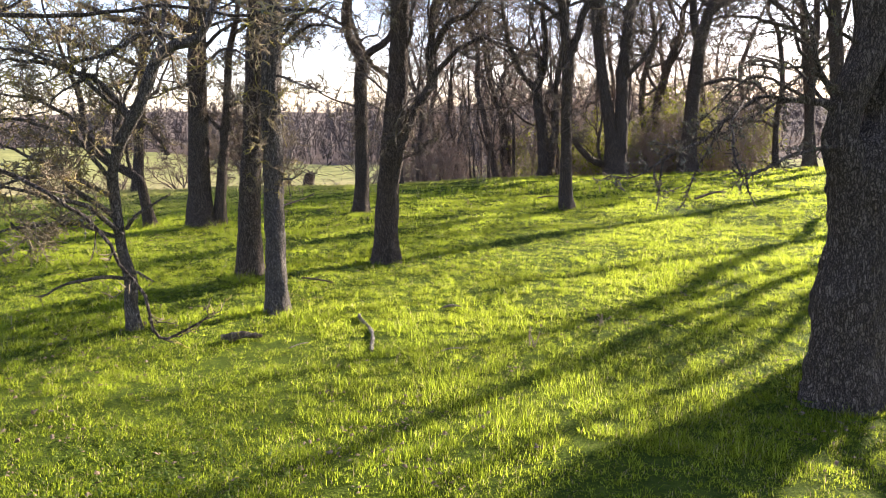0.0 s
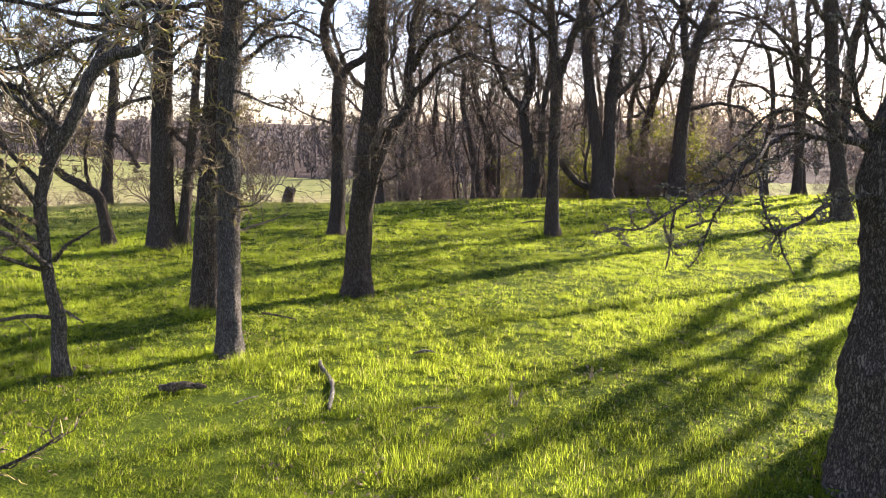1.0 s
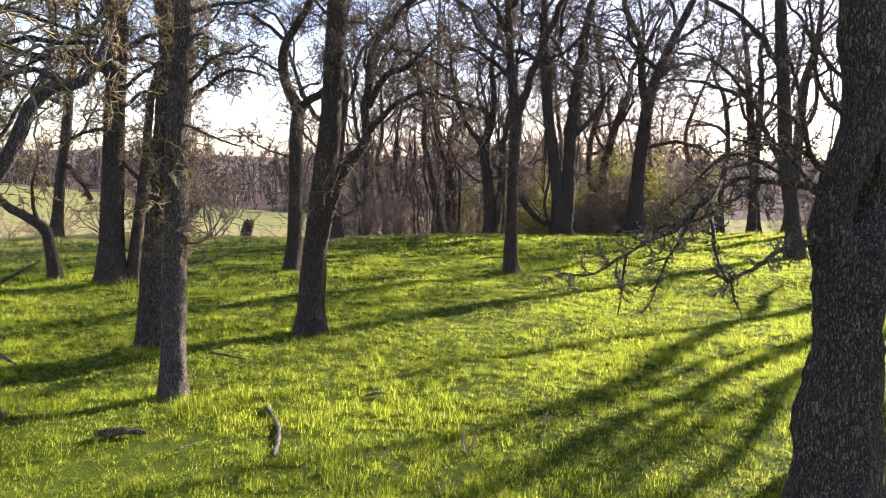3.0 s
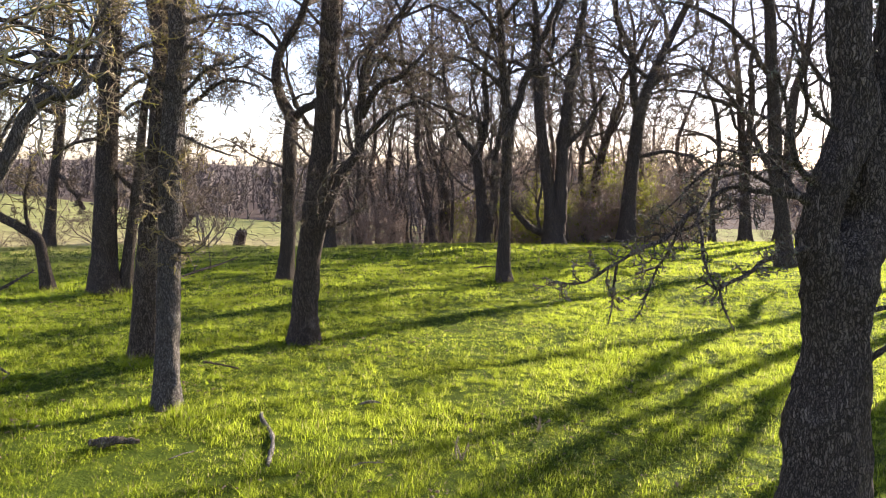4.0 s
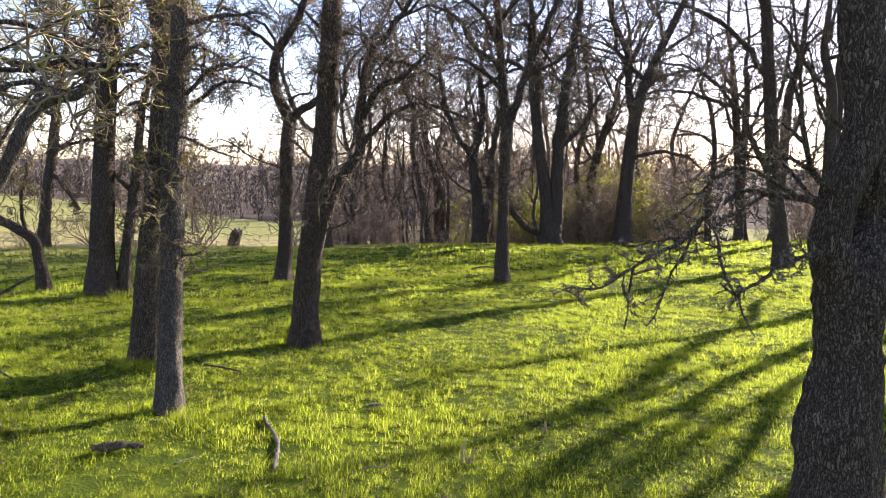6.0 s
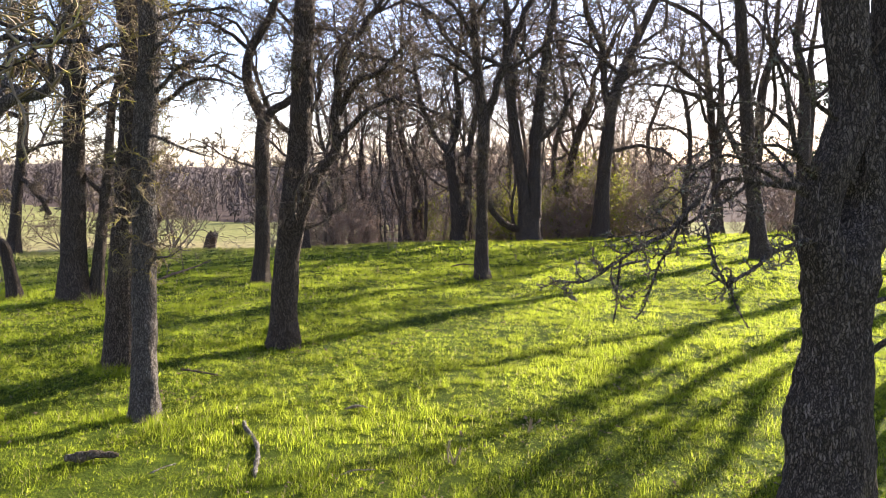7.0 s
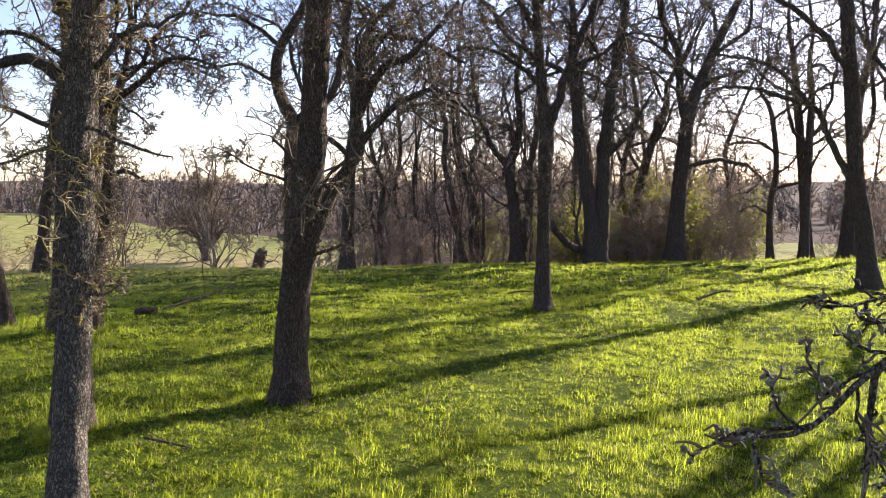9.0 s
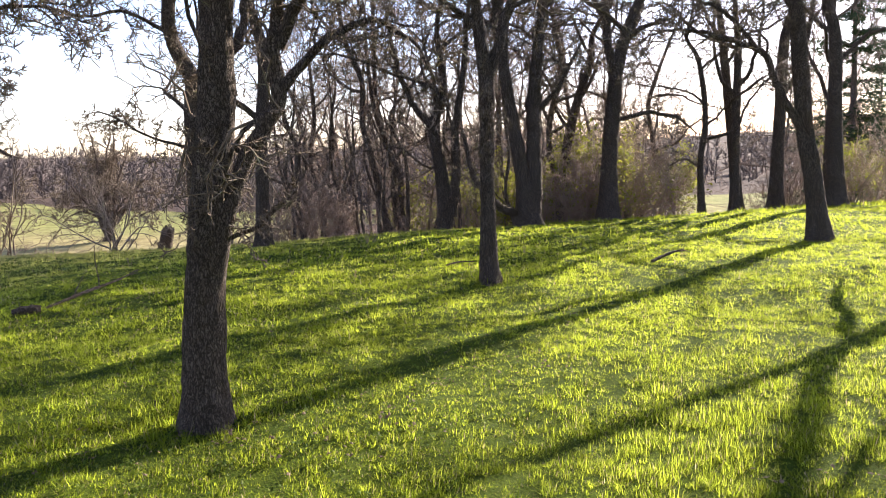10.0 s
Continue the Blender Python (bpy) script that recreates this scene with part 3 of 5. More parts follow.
# slim oak standing alone on the crest's near side
oak("oak_tree", "slim oak with a narrow fork on open turf",
    [(1.71, 12.45, 0.0, 0.1053), (1.71, 12.45, 0.8, 0.0842), (1.72, 12.45, 1.65, 0.0819), (1.73, 12.45, 2.25, 0.0858), (1.66, 12.45, 2.87, 0.0608), (1.60, 12.45, 3.6, 0.0515), (1.55, 12.45, 4.1, 0.0468)],
    limbs=[[(1.74, 12.45, 2.2, 0.0663), (1.91, 12.45, 2.71, 0.0562), (2.1, 12.45, 3.2, 0.0515), (2.29, 12.45, 3.68, 0.0452), (2.46, 12.45, 4.15, 0.039), (2.7, 12.4, 5.2, 0.0234), (2.8, 12.4, 6.2, 0.0094)],
           [(1.68, 12.45, 2.75, 0.036), (1.3, 12.4, 3.05, 0.029), (0.85, 12.3, 3.2, 0.020), (0.4, 12.2, 3.1, 0.008)],
           [(1.62, 12.45, 3.3, 0.036), (1.35, 12.4, 3.8, 0.028), (0.9, 12.4, 4.1, 0.018), (0.5, 12.3, 4.2, 0.008)]],
    height=8.0, clear=2.9, boughs=10, plan=OAK_DENSE, seed=15, sprouts=50, sides=26, step=0.06, group=NEAR, fine=0.004, flare=0.5)

# tall oak to the east with arching limbs
oak("oak_tree", "tall oak with long arching limbs",
    [(7.0, 14.7, 0.0, 0.1573), (6.88, 14.7, 0.9, 0.1275), (6.74, 14.7, 1.6, 0.1232), (6.64, 14.7, 2.7, 0.1088), (6.54, 14.7, 3.6, 0.1003), (6.44, 14.7, 4.6, 0.0892)],
    limbs=[[(6.68, 14.7, 1.62, 0.0595), (6.36, 14.7, 2.15, 0.0506), (6.13, 14.7, 2.66, 0.0440), (5.72, 14.7, 2.87, 0.0357), (5.02, 14.65, 3.03, 0.0267), (4.4, 14.6, 3.0, 0.0119)],
           [(6.03, 14.7, 2.74, 0.0327), (5.55, 14.7, 3.26, 0.0274), (5.0, 14.7, 3.46, 0.0214), (4.21, 14.7, 3.55, 0.0107)],
           [(6.55, 14.7, 3.3, 0.055), (5.9, 14.6, 4.0, 0.045), (5.1, 14.5, 4.4, 0.032), (4.3, 14.4, 4.5, 0.012)],
           ([(6.6, 14.7, 2.4, 0.0416), (6.9, 14.9, 3.1, 0.0327), (7.1, 15.1, 3.9, 0.0267), (7.2, 15.3, 4.9, 0.0119)], ((4, 0.3, 6, 4, 0.4, 0.02), (4, 0.4, 3, 3, 0.5, 0.0)))],
    height=9.0, clear=3.6, boughs=2, plan=OAK_DENSE, seed=16, seen=4.0, sprouts=60, sides=28, step=0.06, group=NEAR, fine=0.0042)

# stout oak to the west with a thin companion stem
oak("oak_tree", "stout dark oak with a swollen foot",
    [(-3.24, 10.4, 0.1, 0.1927), (-3.26, 10.4, 0.45, 0.1435), (-3.22, 10.4, 1.2, 0.1271), (-3.19, 10.4, 1.9, 0.1148), (-3.15, 10.4, 2.55, 0.1107), (-3.12, 10.4, 3.2, 0.0984)],
    limbs=[[(-3.14, 10.4, 2.3, 0.026), (-2.7, 10.5, 2.65, 0.020), (-2.2, 10.6, 2.75, 0.013), (-1.8, 10.7, 2.6, 0.006)],
           ([(-3.10, 10.4, 2.75, 0.035), (-2.75, 10.3, 2.95, 0.027), (-2.4, 10.2, 2.9, 0.018), (-2.05, 10.15, 2.7, 0.010), (-1.85, 10.1, 2.45, 0.004)], DROOP),
           ([(-3.10, 10.4, 2.15, 0.024), (-2.8, 10.25, 2.3, 0.018), (-2.5, 10.1, 2.25, 0.012), (-2.2, 10.0, 2.05, 0.005)], DROOP),
           [(-3.17, 10.4, 2.5, 0.0656), (-3.5, 10.35, 2.75, 0.0574), (-4.0, 10.3, 2.7, 0.0410), (-4.5, 10.2, 2.9, 0.0205)],
           [(-3.1, 10.35, 1.9, 0.0246), (-3.4, 10.2, 1.85, 0.0180), (-3.75, 10.1, 1.7, 0.0082)]],
    height=8.0, clear=2.6, boughs=8, plan=OAK, seed=17, seen=3.4, sprouts=45, sides=32, step=0.05, group=NEAR, flare=0.35, fine=0.0036)
oak("oak_sapling", "thin leaning oak stem beside a stout trunk",
    [(-3.05, 10.45, 0.1, 0.085), (-2.98, 10.45, 0.6, 0.066), (-2.9, 10.45, 1.2, 0.058), (-2.85, 10.45, 1.56, 0.052), (-2.78, 10.45, 2.25, 0.045)],
    limbs=[[(-2.9, 10.45, 1.3, 0.03), (-3.1, 10.4, 1.5, 0.024), (-3.3, 10.4, 1.85, 0.012)],
           [(-2.86, 10.45, 1.62, 0.028), (-2.65, 10.4, 1.68, 0.022), (-2.45, 10.4, 1.55, 0.010)]],
    height=4.8, clear=2.0, boughs=5, plan=OAK, seed=18, seen=3.4, sprouts=25, sides=18, step=0.07, group=NEAR, fine=0.0036)

# bent little oak at the west edge
oak("oak_tree", "small bent oak leaning over a side limb",
    [(-4.1, 10.85, 0.05, 0.085), (-4.16, 10.85, 0.42, 0.072), (-4.22, 10.85, 0.68, 0.068), (-4.43, 10.85, 0.83, 0.058), (-4.67, 10.85, 0.97, 0.052), (-4.85, 10.8, 1.25, 0.045), (-4.9, 10.8, 1.8, 0.04)],
    limbs=[[(-4.3, 10.85, 0.74, 0.03), (-4.35, 10.8, 1.1, 0.022), (-4.25, 10.8, 1.6, 0.012)]],
    height=3.6, clear=1.2, boughs=7, plan=OAK_DENSE, seed=19, sides=18, step=0.06, group=NEAR, fine=0.0036, twig=TWIG_LICHEN)
oak("oak_tree", "slim upright oak at the meadow's edge with a broken limb",
    [(-6.8, 17.0, 0.0, 0.13), (-6.72, 17.0, 0.6, 0.105), (-6.65, 17.0, 1.17, 0.1), (-6.49, 17.0, 2.27, 0.09), (-6.42, 17.0, 3.0, 0.08)],
    limbs=[[(-6.6, 17.0, 1.5, 0.05), (-6.3, 16.9, 1.2, 0.045), (-6.0, 16.9, 0.75, 0.04)]],
    height=7.0, clear=1.6, boughs=9, plan=OAK_DENSE, seed=20, sides=18, step=0.09, group=NEAR, fine=0.0048)

# crooked lichened oak, low and spreading, near the start of the walk
oak("oak_tree", "small crooked oak covered in yellow lichen",
    [(-2.10, 5.4, 0.02, 0.050), (-2.115, 5.4, 0.2, 0.042), (-2.10, 5.4, 0.40, 0.040), (-2.145, 5.4, 0.62, 0.035), (-2.15, 5.4, 0.8, 0.036), (-2.165, 5.4, 1.1, 0.034), (-2.09, 5.4, 1.33, 0.036), (-1.95, 5.4, 1.56, 0.038), (-1.89, 5.42, 1.7, 0.038), (-1.84, 5.44, 1.83, 0.036), (-1.72, 5.46, 1.95, 0.034), (-1.55, 5.48, 2.0, 0.028)],
    limbs=[([(-2.13, 5.4, 0.80, 0.0203), (-2.31, 5.3, 0.98, 0.0164), (-2.48, 5.25, 1.17, 0.0133), (-2.63, 5.2, 1.25, 0.0094), (-2.8, 5.15, 1.36, 0.0047)], DROOP),
           ([(-2.12, 5.38, 0.72, 0.0203), (-2.26, 5.2, 0.92, 0.0164), (-2.40, 5.1, 1.0, 0.0133), (-2.6, 4.95, 1.08, 0.0094), (-2.86, 4.8, 1.12, 0.0047)], DROOP),
           ([(-2.10, 5.4, 0.76, 0.0125), (-1.97, 5.3, 0.88, 0.0094), (-1.85, 5.3, 0.95, 0.0070), (-1.73, 5.25, 1.0, 0.0031)], SPURS),
           ([(-2.15, 5.4, 1.05, 0.0187), (-2.3, 5.3, 1.3, 0.0156), (-2.55, 5.2, 1.45, 0.0109), (-2.85, 5.1, 1.5, 0.0055)], DROOP),
           ([(-2.0, 5.4, 1.48, 0.0234), (-2.15, 5.35, 1.7, 0.0187), (-2.4, 5.3, 1.82, 0.0140), (-2.75, 5.2, 1.85, 0.0070)], DROOP),
           ([(-2.14, 5.4, 0.95, 0.0172), (-2.35, 5.2, 1.12, 0.0140), (-2.55, 5.0, 1.15, 0.0101), (-2.75, 4.9, 1.02, 0.0047)], DROOP),
           ([(-2.14, 5.4, 1.2, 0.0172), (-2.3, 5.3, 1.42, 0.0140), (-2.5, 5.2, 1.6, 0.0101), (-2.75, 5.1, 1.66, 0.0047)], DROOP),
           ([(-2.15, 5.4, 0.7, 0.0140), (-2.35, 5.15, 0.82, 0.0117), (-2.6, 4.95, 0.84, 0.0086), (-2.9, 4.8, 0.72, 0.0039)], DROOP),
           ([(-2.11, 5.4, 0.45, 0.0125), (-2.0, 5.3, 0.47, 0.0094), (-1.88, 5.25, 0.42, 0.0047)], OAK[2:]),
           ([(-2.11, 5.38, 0.42, 0.0140), (-2.3, 5.2, 0.45, 0.0109), (-2.55, 5.0, 0.40, 0.0055)], OAK[2:])],
    height=3.3, clear=1.15, boughs=10, plan=DROOP, seed=21, seen=3.4, bark=BARK_PALE, twig=TWIG_LICHEN, sides=28, step=0.035, group=NEAR, lichen=2200, fine=0.0026, rough=0.2)

# oak just west of the path, whose low boughs reach in over it
oak("oak_tree", "oak whose low lichened boughs reach over the path",
    [(-2.9, 2.3, 0.0, 0.15), (-2.9, 2.3, 0.6, 0.13), (-2.88, 2.3, 1.3, 0.12), (-2.85, 2.3, 2.0, 0.11), (-2.8, 2.3, 2.8, 0.10)],
    limbs=[([(-2.88, 2.3, 1.35, 0.024), (-2.2, 2.25, 1.62, 0.012), (-1.5, 2.2, 1.73, 0.0075), (-0.8, 2.1, 1.76, 0.005), (-0.15, 1.99, 1.72, 0.003)], ((10, 0.14, 7, 5, 0.42, 0.01), (7, 0.5, 5, 4, 0.45, -0.01), (6, 0.5, 3, 3, 0.4, 0.0))),
           ([(-2.88, 2.3, 1.30, 0.02), (-2.2, 2.3, 1.42, 0.012), (-1.5, 2.25, 1.45, 0.008), (-0.98, 2.15, 1.33, 0.006), (-0.79, 2.15, 1.18, 0.0052), (-0.73, 2.15, 1.08, 0.0048), (-0.67, 2.15, 1.0, 0.0044), (-0.645, 2.15, 0.915, 0.004), (-0.61, 2.15, 0.895, 0.0035), (-0.535, 2.15, 0.935, 0.0027), (-0.48, 2.15, 0.955, 0.0015)], ((30, 0.05, 6, 4, 0.35, -0.01), (4, 0.45, 3, 3, 0.3, 0.0))),
           ([(-2.86, 2.4, 1.7, 0.03), (-2.1, 2.9, 1.95, 0.022), (-1.4, 3.25, 2.02, 0.014), (-0.95, 3.35, 2.0, 0.008), (-0.65, 3.35, 1.93, 0.003)], ((15, 0.22, 8, 5, 0.42, 0.0), (8, 0.5, 6, 4, 0.45, -0.01), (7, 0.5, 3, 3, 0.45, 0.0), (3, 0.5, 2, 3, 0.3, 0.0))),
           ([(-2.86, 2.4, 1.9, 0.03), (-2.2, 3.1, 2.25, 0.022), (-1.6, 3.7, 2.35, 0.014), (-1.1, 4.1, 2.25, 0.006)], ((14, 0.26, 8, 5, 0.42, -0.02), (8, 0.5, 6, 4, 0.45, -0.01), (7, 0.5, 3, 3, 0.45, 0.0)))],
    height=7.0, clear=2.7, boughs=6, plan=HIGH, seed=22, lift=0.12, seen=2.0, twig=TWIG_LICHEN, sides=30, step=0.05, group=NEAR, lichen=500, fine=0.0016)

# big oak by the path, with a drooping dead limb
oak("oak_tree", "large furrowed forked oak with drooping dead lichened boughs",
    [(2.115, 4.1, 0.0, 0.180), (2.12, 4.1, 0.3, 0.160), (2.11, 4.1, 0.55, 0.158), (2.128, 4.1, 0.85, 0.130), (2.125, 4.1, 1.08, 0.140), (2.16, 4.11, 1.20, 0.140), (2.235, 4.13, 1.32, 0.105), (2.262, 4.15, 1.42, 0.095), (2.25, 4.16, 1.49, 0.104), (2.235, 4.16, 1.56, 0.112), (2.29, 4.17, 1.80, 0.105), (2.35, 4.18, 2.0, 0.09), (2.365, 4.18, 2.3, 0.09), (2.36, 4.17, 2.9, 0.085)],
    limbs=[([(2.11, 4.08, 1.00, 0.115), (2.04, 4.06, 1.20, 0.098), (1.995, 4.05, 1.34, 0.080), (2.005, 4.05, 1.46, 0.078), (2.045, 4.05, 1.57, 0.080), (2.09, 4.05, 1.67, 0.083), (2.115, 4.05, 1.80, 0.083), (2.12, 4.05, 1.92, 0.083), (2.075, 4.05, 2.10, 0.083), (2.05, 4.05, 2.32, 0.080), (2.02, 4.05, 2.9, 0.070), (1.9, 4.0, 3.8, 0.05), (1.8, 3.9, 5.0, 0.02)], HIGH),
           ([(2.03, 4.08, 1.43, 0.0310), (1.89, 4.02, 1.49, 0.0222), (1.79, 4.00, 1.50, 0.0140), (1.68, 3.98, 1.51, 0.0122), (1.59, 3.95, 1.52, 0.0107), (1.49, 3.90, 1.48, 0.0095), (1.37, 3.80, 1.41, 0.0083), (1.26, 3.70, 1.34, 0.0073), (1.18, 3.65, 1.32, 0.0063), (1.09, 3.58, 1.29, 0.0054), (1.02, 3.55, 1.26, 0.0045), (0.94, 3.50, 1.23, 0.0037), (0.86, 3.45, 1.21, 0.0030), (0.81, 3.42, 1.21, 0.0022)], KNOTTY),
           ([(1.36, 3.80, 1.42, 0.0074), (1.29, 3.78, 1.29, 0.0060), (1.24, 3.76, 1.22, 0.0049), (1.20, 3.74, 1.12, 0.0039), (1.18, 3.73, 1.06, 0.0030), (1.14, 3.72, 1.01, 0.0022)], SPURS),
           ([(1.03, 3.55, 1.26, 0.0052), (1.02, 3.54, 1.20, 0.0041), (1.01, 3.53, 1.14, 0.0034), (1.01, 3.53, 1.10, 0.0027), (1.00, 3.52, 1.05, 0.0021)], SPURS),
           ([(1.01, 3.53, 1.14, 0.0026), (1.07, 3.60, 1.12, 0.0021), (1.17, 3.73, 1.13, 0.0019)], SPURS),
           ([(2.03, 4.08, 1.27, 0.0126), (1.84, 3.90, 1.28, 0.0103), (1.69, 3.75, 1.27, 0.0086), (1.51, 3.55, 1.24, 0.0070), (1.38, 3.40, 1.23, 0.0056), (1.25, 3.25, 1.23, 0.0043), (1.19, 3.20, 1.26, 0.0030)], SPURS),
           ([(1.30, 3.32, 1.23, 0.0041), (1.28, 3.24, 1.17, 0.0032), (1.28, 3.20, 1.14, 0.0024), (1.27, 3.14, 1.11, 0.0019)], SPURS),
           ([(1.48, 3.90, 1.51, 0.0081), (1.33, 3.60, 1.39, 0.0063), (1.27, 3.40, 1.30, 0.0050), (1.25, 3.25, 1.23, 0.0037)], SPURS),
           ([(1.83, 4.00, 1.50, 0.0118), (1.68, 3.95, 1.57, 0.0092), (1.55, 3.90, 1.62, 0.0073), (1.42, 3.85, 1.57, 0.0055), (1.30, 3.80, 1.45, 0.0038), (1.18, 3.75, 1.37, 0.0022)], KNOTTY),
           ([(1.68, 3.98, 1.51, 0.0104), (1.54, 3.90, 1.44, 0.0077), (1.39, 3.85, 1.36, 0.0057), (1.20, 3.80, 1.33, 0.0039), (1.03, 3.70, 1.33, 0.0022)], KNOTTY),
           ([(1.89, 4.02, 1.50, 0.0118), (1.84, 4.10, 1.60, 0.0078), (1.79, 4.20, 1.69, 0.0049), (1.70, 4.30, 1.75, 0.0022)], KNOTTY),
           ([(2.02, 4.05, 1.51, 0.0240), (1.86, 3.95, 1.60, 0.0134), (1.78, 3.90, 1.72, 0.0101), (1.71, 3.85, 1.88, 0.0072), (1.64, 3.80, 2.01, 0.0044)], KNOTTY),
           ([(1.86, 3.95, 1.60, 0.0096), (1.74, 3.90, 1.65, 0.0072), (1.60, 3.85, 1.65, 0.0054), (1.47, 3.80, 1.67, 0.0038), (1.36, 3.75, 1.64, 0.0022)], KNOTTY),
           ([(1.78, 3.90, 1.72, 0.0081), (1.70, 3.95, 1.80, 0.0057), (1.62, 4.00, 1.82, 0.0038), (1.51, 4.00, 1.79, 0.0022)], KNOTTY),
           ([(2.03, 4.00, 1.76, 0.0118), (1.89, 3.95, 1.84, 0.0081), (1.80, 3.90, 1.97, 0.0054), (1.76, 3.90, 2.11, 0.0030)], KNOTTY),
           ([(2.24, 4.05, 0.80, 0.0133), (2.38, 4.0, 0.92, 0.0096), (2.55, 3.95, 0.93, 0.0059), (2.75, 3.9, 1.0, 0.0030)], SPURS),
           ([(2.24, 4.1, 1.0, 0.0104), (2.42, 4.1, 1.02, 0.0074), (2.7, 4.05, 0.95, 0.0037)], SPURS)],
    height=8.5, clear=2.8, boughs=7, plan=HIGH, seed=23, lift=0.12, seen=2.0, sides=72, step=0.022, group=NEAR, lichen=2500, rough=0.3, fine=0.0022, bark=BARK_DARK, flare=0.38, wobble=0.45)

# ---- oaks along the crest ----
CREST = "bare oaks along the crest"
oak("oak_tree", "double-stemmed stout oak on the crest",
    [(3.88, 20.2, -0.1, 0.246), (3.76, 20.2, 0.9, 0.164), (3.58, 20.2, 2.0, 0.1312), (3.42, 20.2, 3.1, 0.1148), (3.30, 20.2, 4.4, 0.0984)],
    limbs=[[(3.95, 20.2, 0.1, 0.1968), (4.0, 20.2, 1.3, 0.164), (4.03, 20.2, 2.5, 0.1394), (4.19, 20.2, 4.0, 0.1148), (4.4, 20.2, 5.3, 0.082), (4.6, 20.2, 7.0, 0.0328)],
           [(3.9, 20.2, 0.1, 0.0902), (3.35, 20.15, 0.25, 0.082), (2.95, 20.1, 0.6, 0.0738), (2.7, 20.1, 1.0, 0.0574), (2.5, 20.1, 1.9, 0.0328)],
           [(4.03, 20.2, 2.2, 0.0656), (4.5, 20.1, 2.7, 0.0492), (5.0, 20.0, 3.6, 0.0246)]],
    height=9.5, clear=2.6, boughs=9, plan=OAK, seed=31, seen=5.6, sides=24, step=0.09, group=CREST, fine=0.006, sprouts=50)
oak("oak_tree", "leaning oak with a wide fork on the crest",
    [(6.0, 21.5, 0.0, 0.2295), (6.03, 21.5, 1.0, 0.1827), (6.13, 21.5, 2.3, 0.17), (6.28, 21.5, 3.4, 0.1445), (6.7, 21.5, 4.54, 0.1105), (7.1, 21.5, 5.4, 0.0935), (7.43, 21.5, 6.12, 0.0765)],
    limbs=[[(6.2, 21.5, 3.1, 0.1105), (6.03, 21.5, 3.67, 0.0935), (5.96, 21.5, 4.67, 0.085), (5.64, 21.5, 5.36, 0.068), (5.4, 21.5, 6.1, 0.051), (5.2, 21.5, 7.4, 0.0255)],
           [(6.2, 21.5, 2.05, 0.0553), (6.6, 21.45, 2.15, 0.051), (6.95, 21.4, 2.2, 0.0467), (7.62, 21.4, 2.05, 0.034), (8.05, 21.4, 1.7, 0.017)],
           [(6.4, 21.5, 3.8, 0.068), (6.9, 21.5, 4.1, 0.051), (7.6, 21.5, 4.3, 0.0255)]],
    height=9.5, clear=3.2, boughs=9, plan=OAK, seed=32, seen=5.6, sides=22, step=0.1, group=CREST, fine=0.006, sprouts=40)
oak("oak_tree", "oak with twin stems in a narrow V on the crest",
    [(2.27, 21.4, 0.0, 0.17), (2.18, 21.4, 1.0, 0.1445), (2.06, 21.4, 2.0, 0.1275), (2.22, 21.4, 2.6, 0.0935), (2.28, 21.4, 3.2, 0.085)],
    limbs=[[(2.38, 21.4, 0.05, 0.1275), (2.50, 21.4, 1.16, 0.102), (2.54, 21.4, 2.1, 0.085), (2.75, 21.4, 3.3, 0.068), (2.9, 21.4, 4.8, 0.034)],
           [(2.08, 21.4, 1.95, 0.0935), (1.8, 21.4, 2.28, 0.0765), (1.5, 21.4, 2.75, 0.068), (1.2, 21.4, 3.8, 0.0425), (1.1, 21.4, 5.0, 0.017)]],
    height=8.0, clear=2.5, boughs=9, plan=OAK, seed=33, seen=5.6, sides=18, step=0.1, group=CREST, fine=0.006)
oak("oak_tree", "oak leaning east behind the crest",
    [(5.5, 24.0, -0.3, 0.16), (5.71, 24.0, 1.3, 0.136), (6.0, 24.0, 2.6, 0.112), (6.37, 24.0, 3.6, 0.096)],
    height=7.5, clear=2.2, boughs=9, plan=OAK, seed=34, seen=5.6, sides=16, step=0.12, group=CREST, fine=0.0065)
oak("oak_tree", "dark oak trunk on the crest behind a crooked one",
    [(-1.38, 18.1, -0.1, 0.144), (-1.36, 18.1, 0.8, 0.117), (-1.3, 18.1, 2.0, 0.108), (-1.2, 18.1, 3.2, 0.099)],
    height=8.5, clear=2.0, boughs=9, plan=OAK, seed=35, seen=5.6, sides=18, step=0.1, group=CREST, fine=0.0055)
oak("oak_tree", "slender twisted oak on the crest",
    [(8.55, 22.2, 0.0, 0.0935), (8.5, 22.2, 1.0, 0.0765), (8.62, 22.2, 2.1, 0.068), (8.45, 22.2, 3.4, 0.0553)],
    limbs=[[(8.5, 22.2, 0.9, 0.034), (8.1, 22.1, 1.1, 0.0255), (7.7, 22.1, 1.0, 0.0127)]],
    height=6.5, clear=1.5, boughs=10, plan=OAK_FAR, seed=36, seen=5.6, sides=14, step=0.12, group=CREST, fine=0.006)
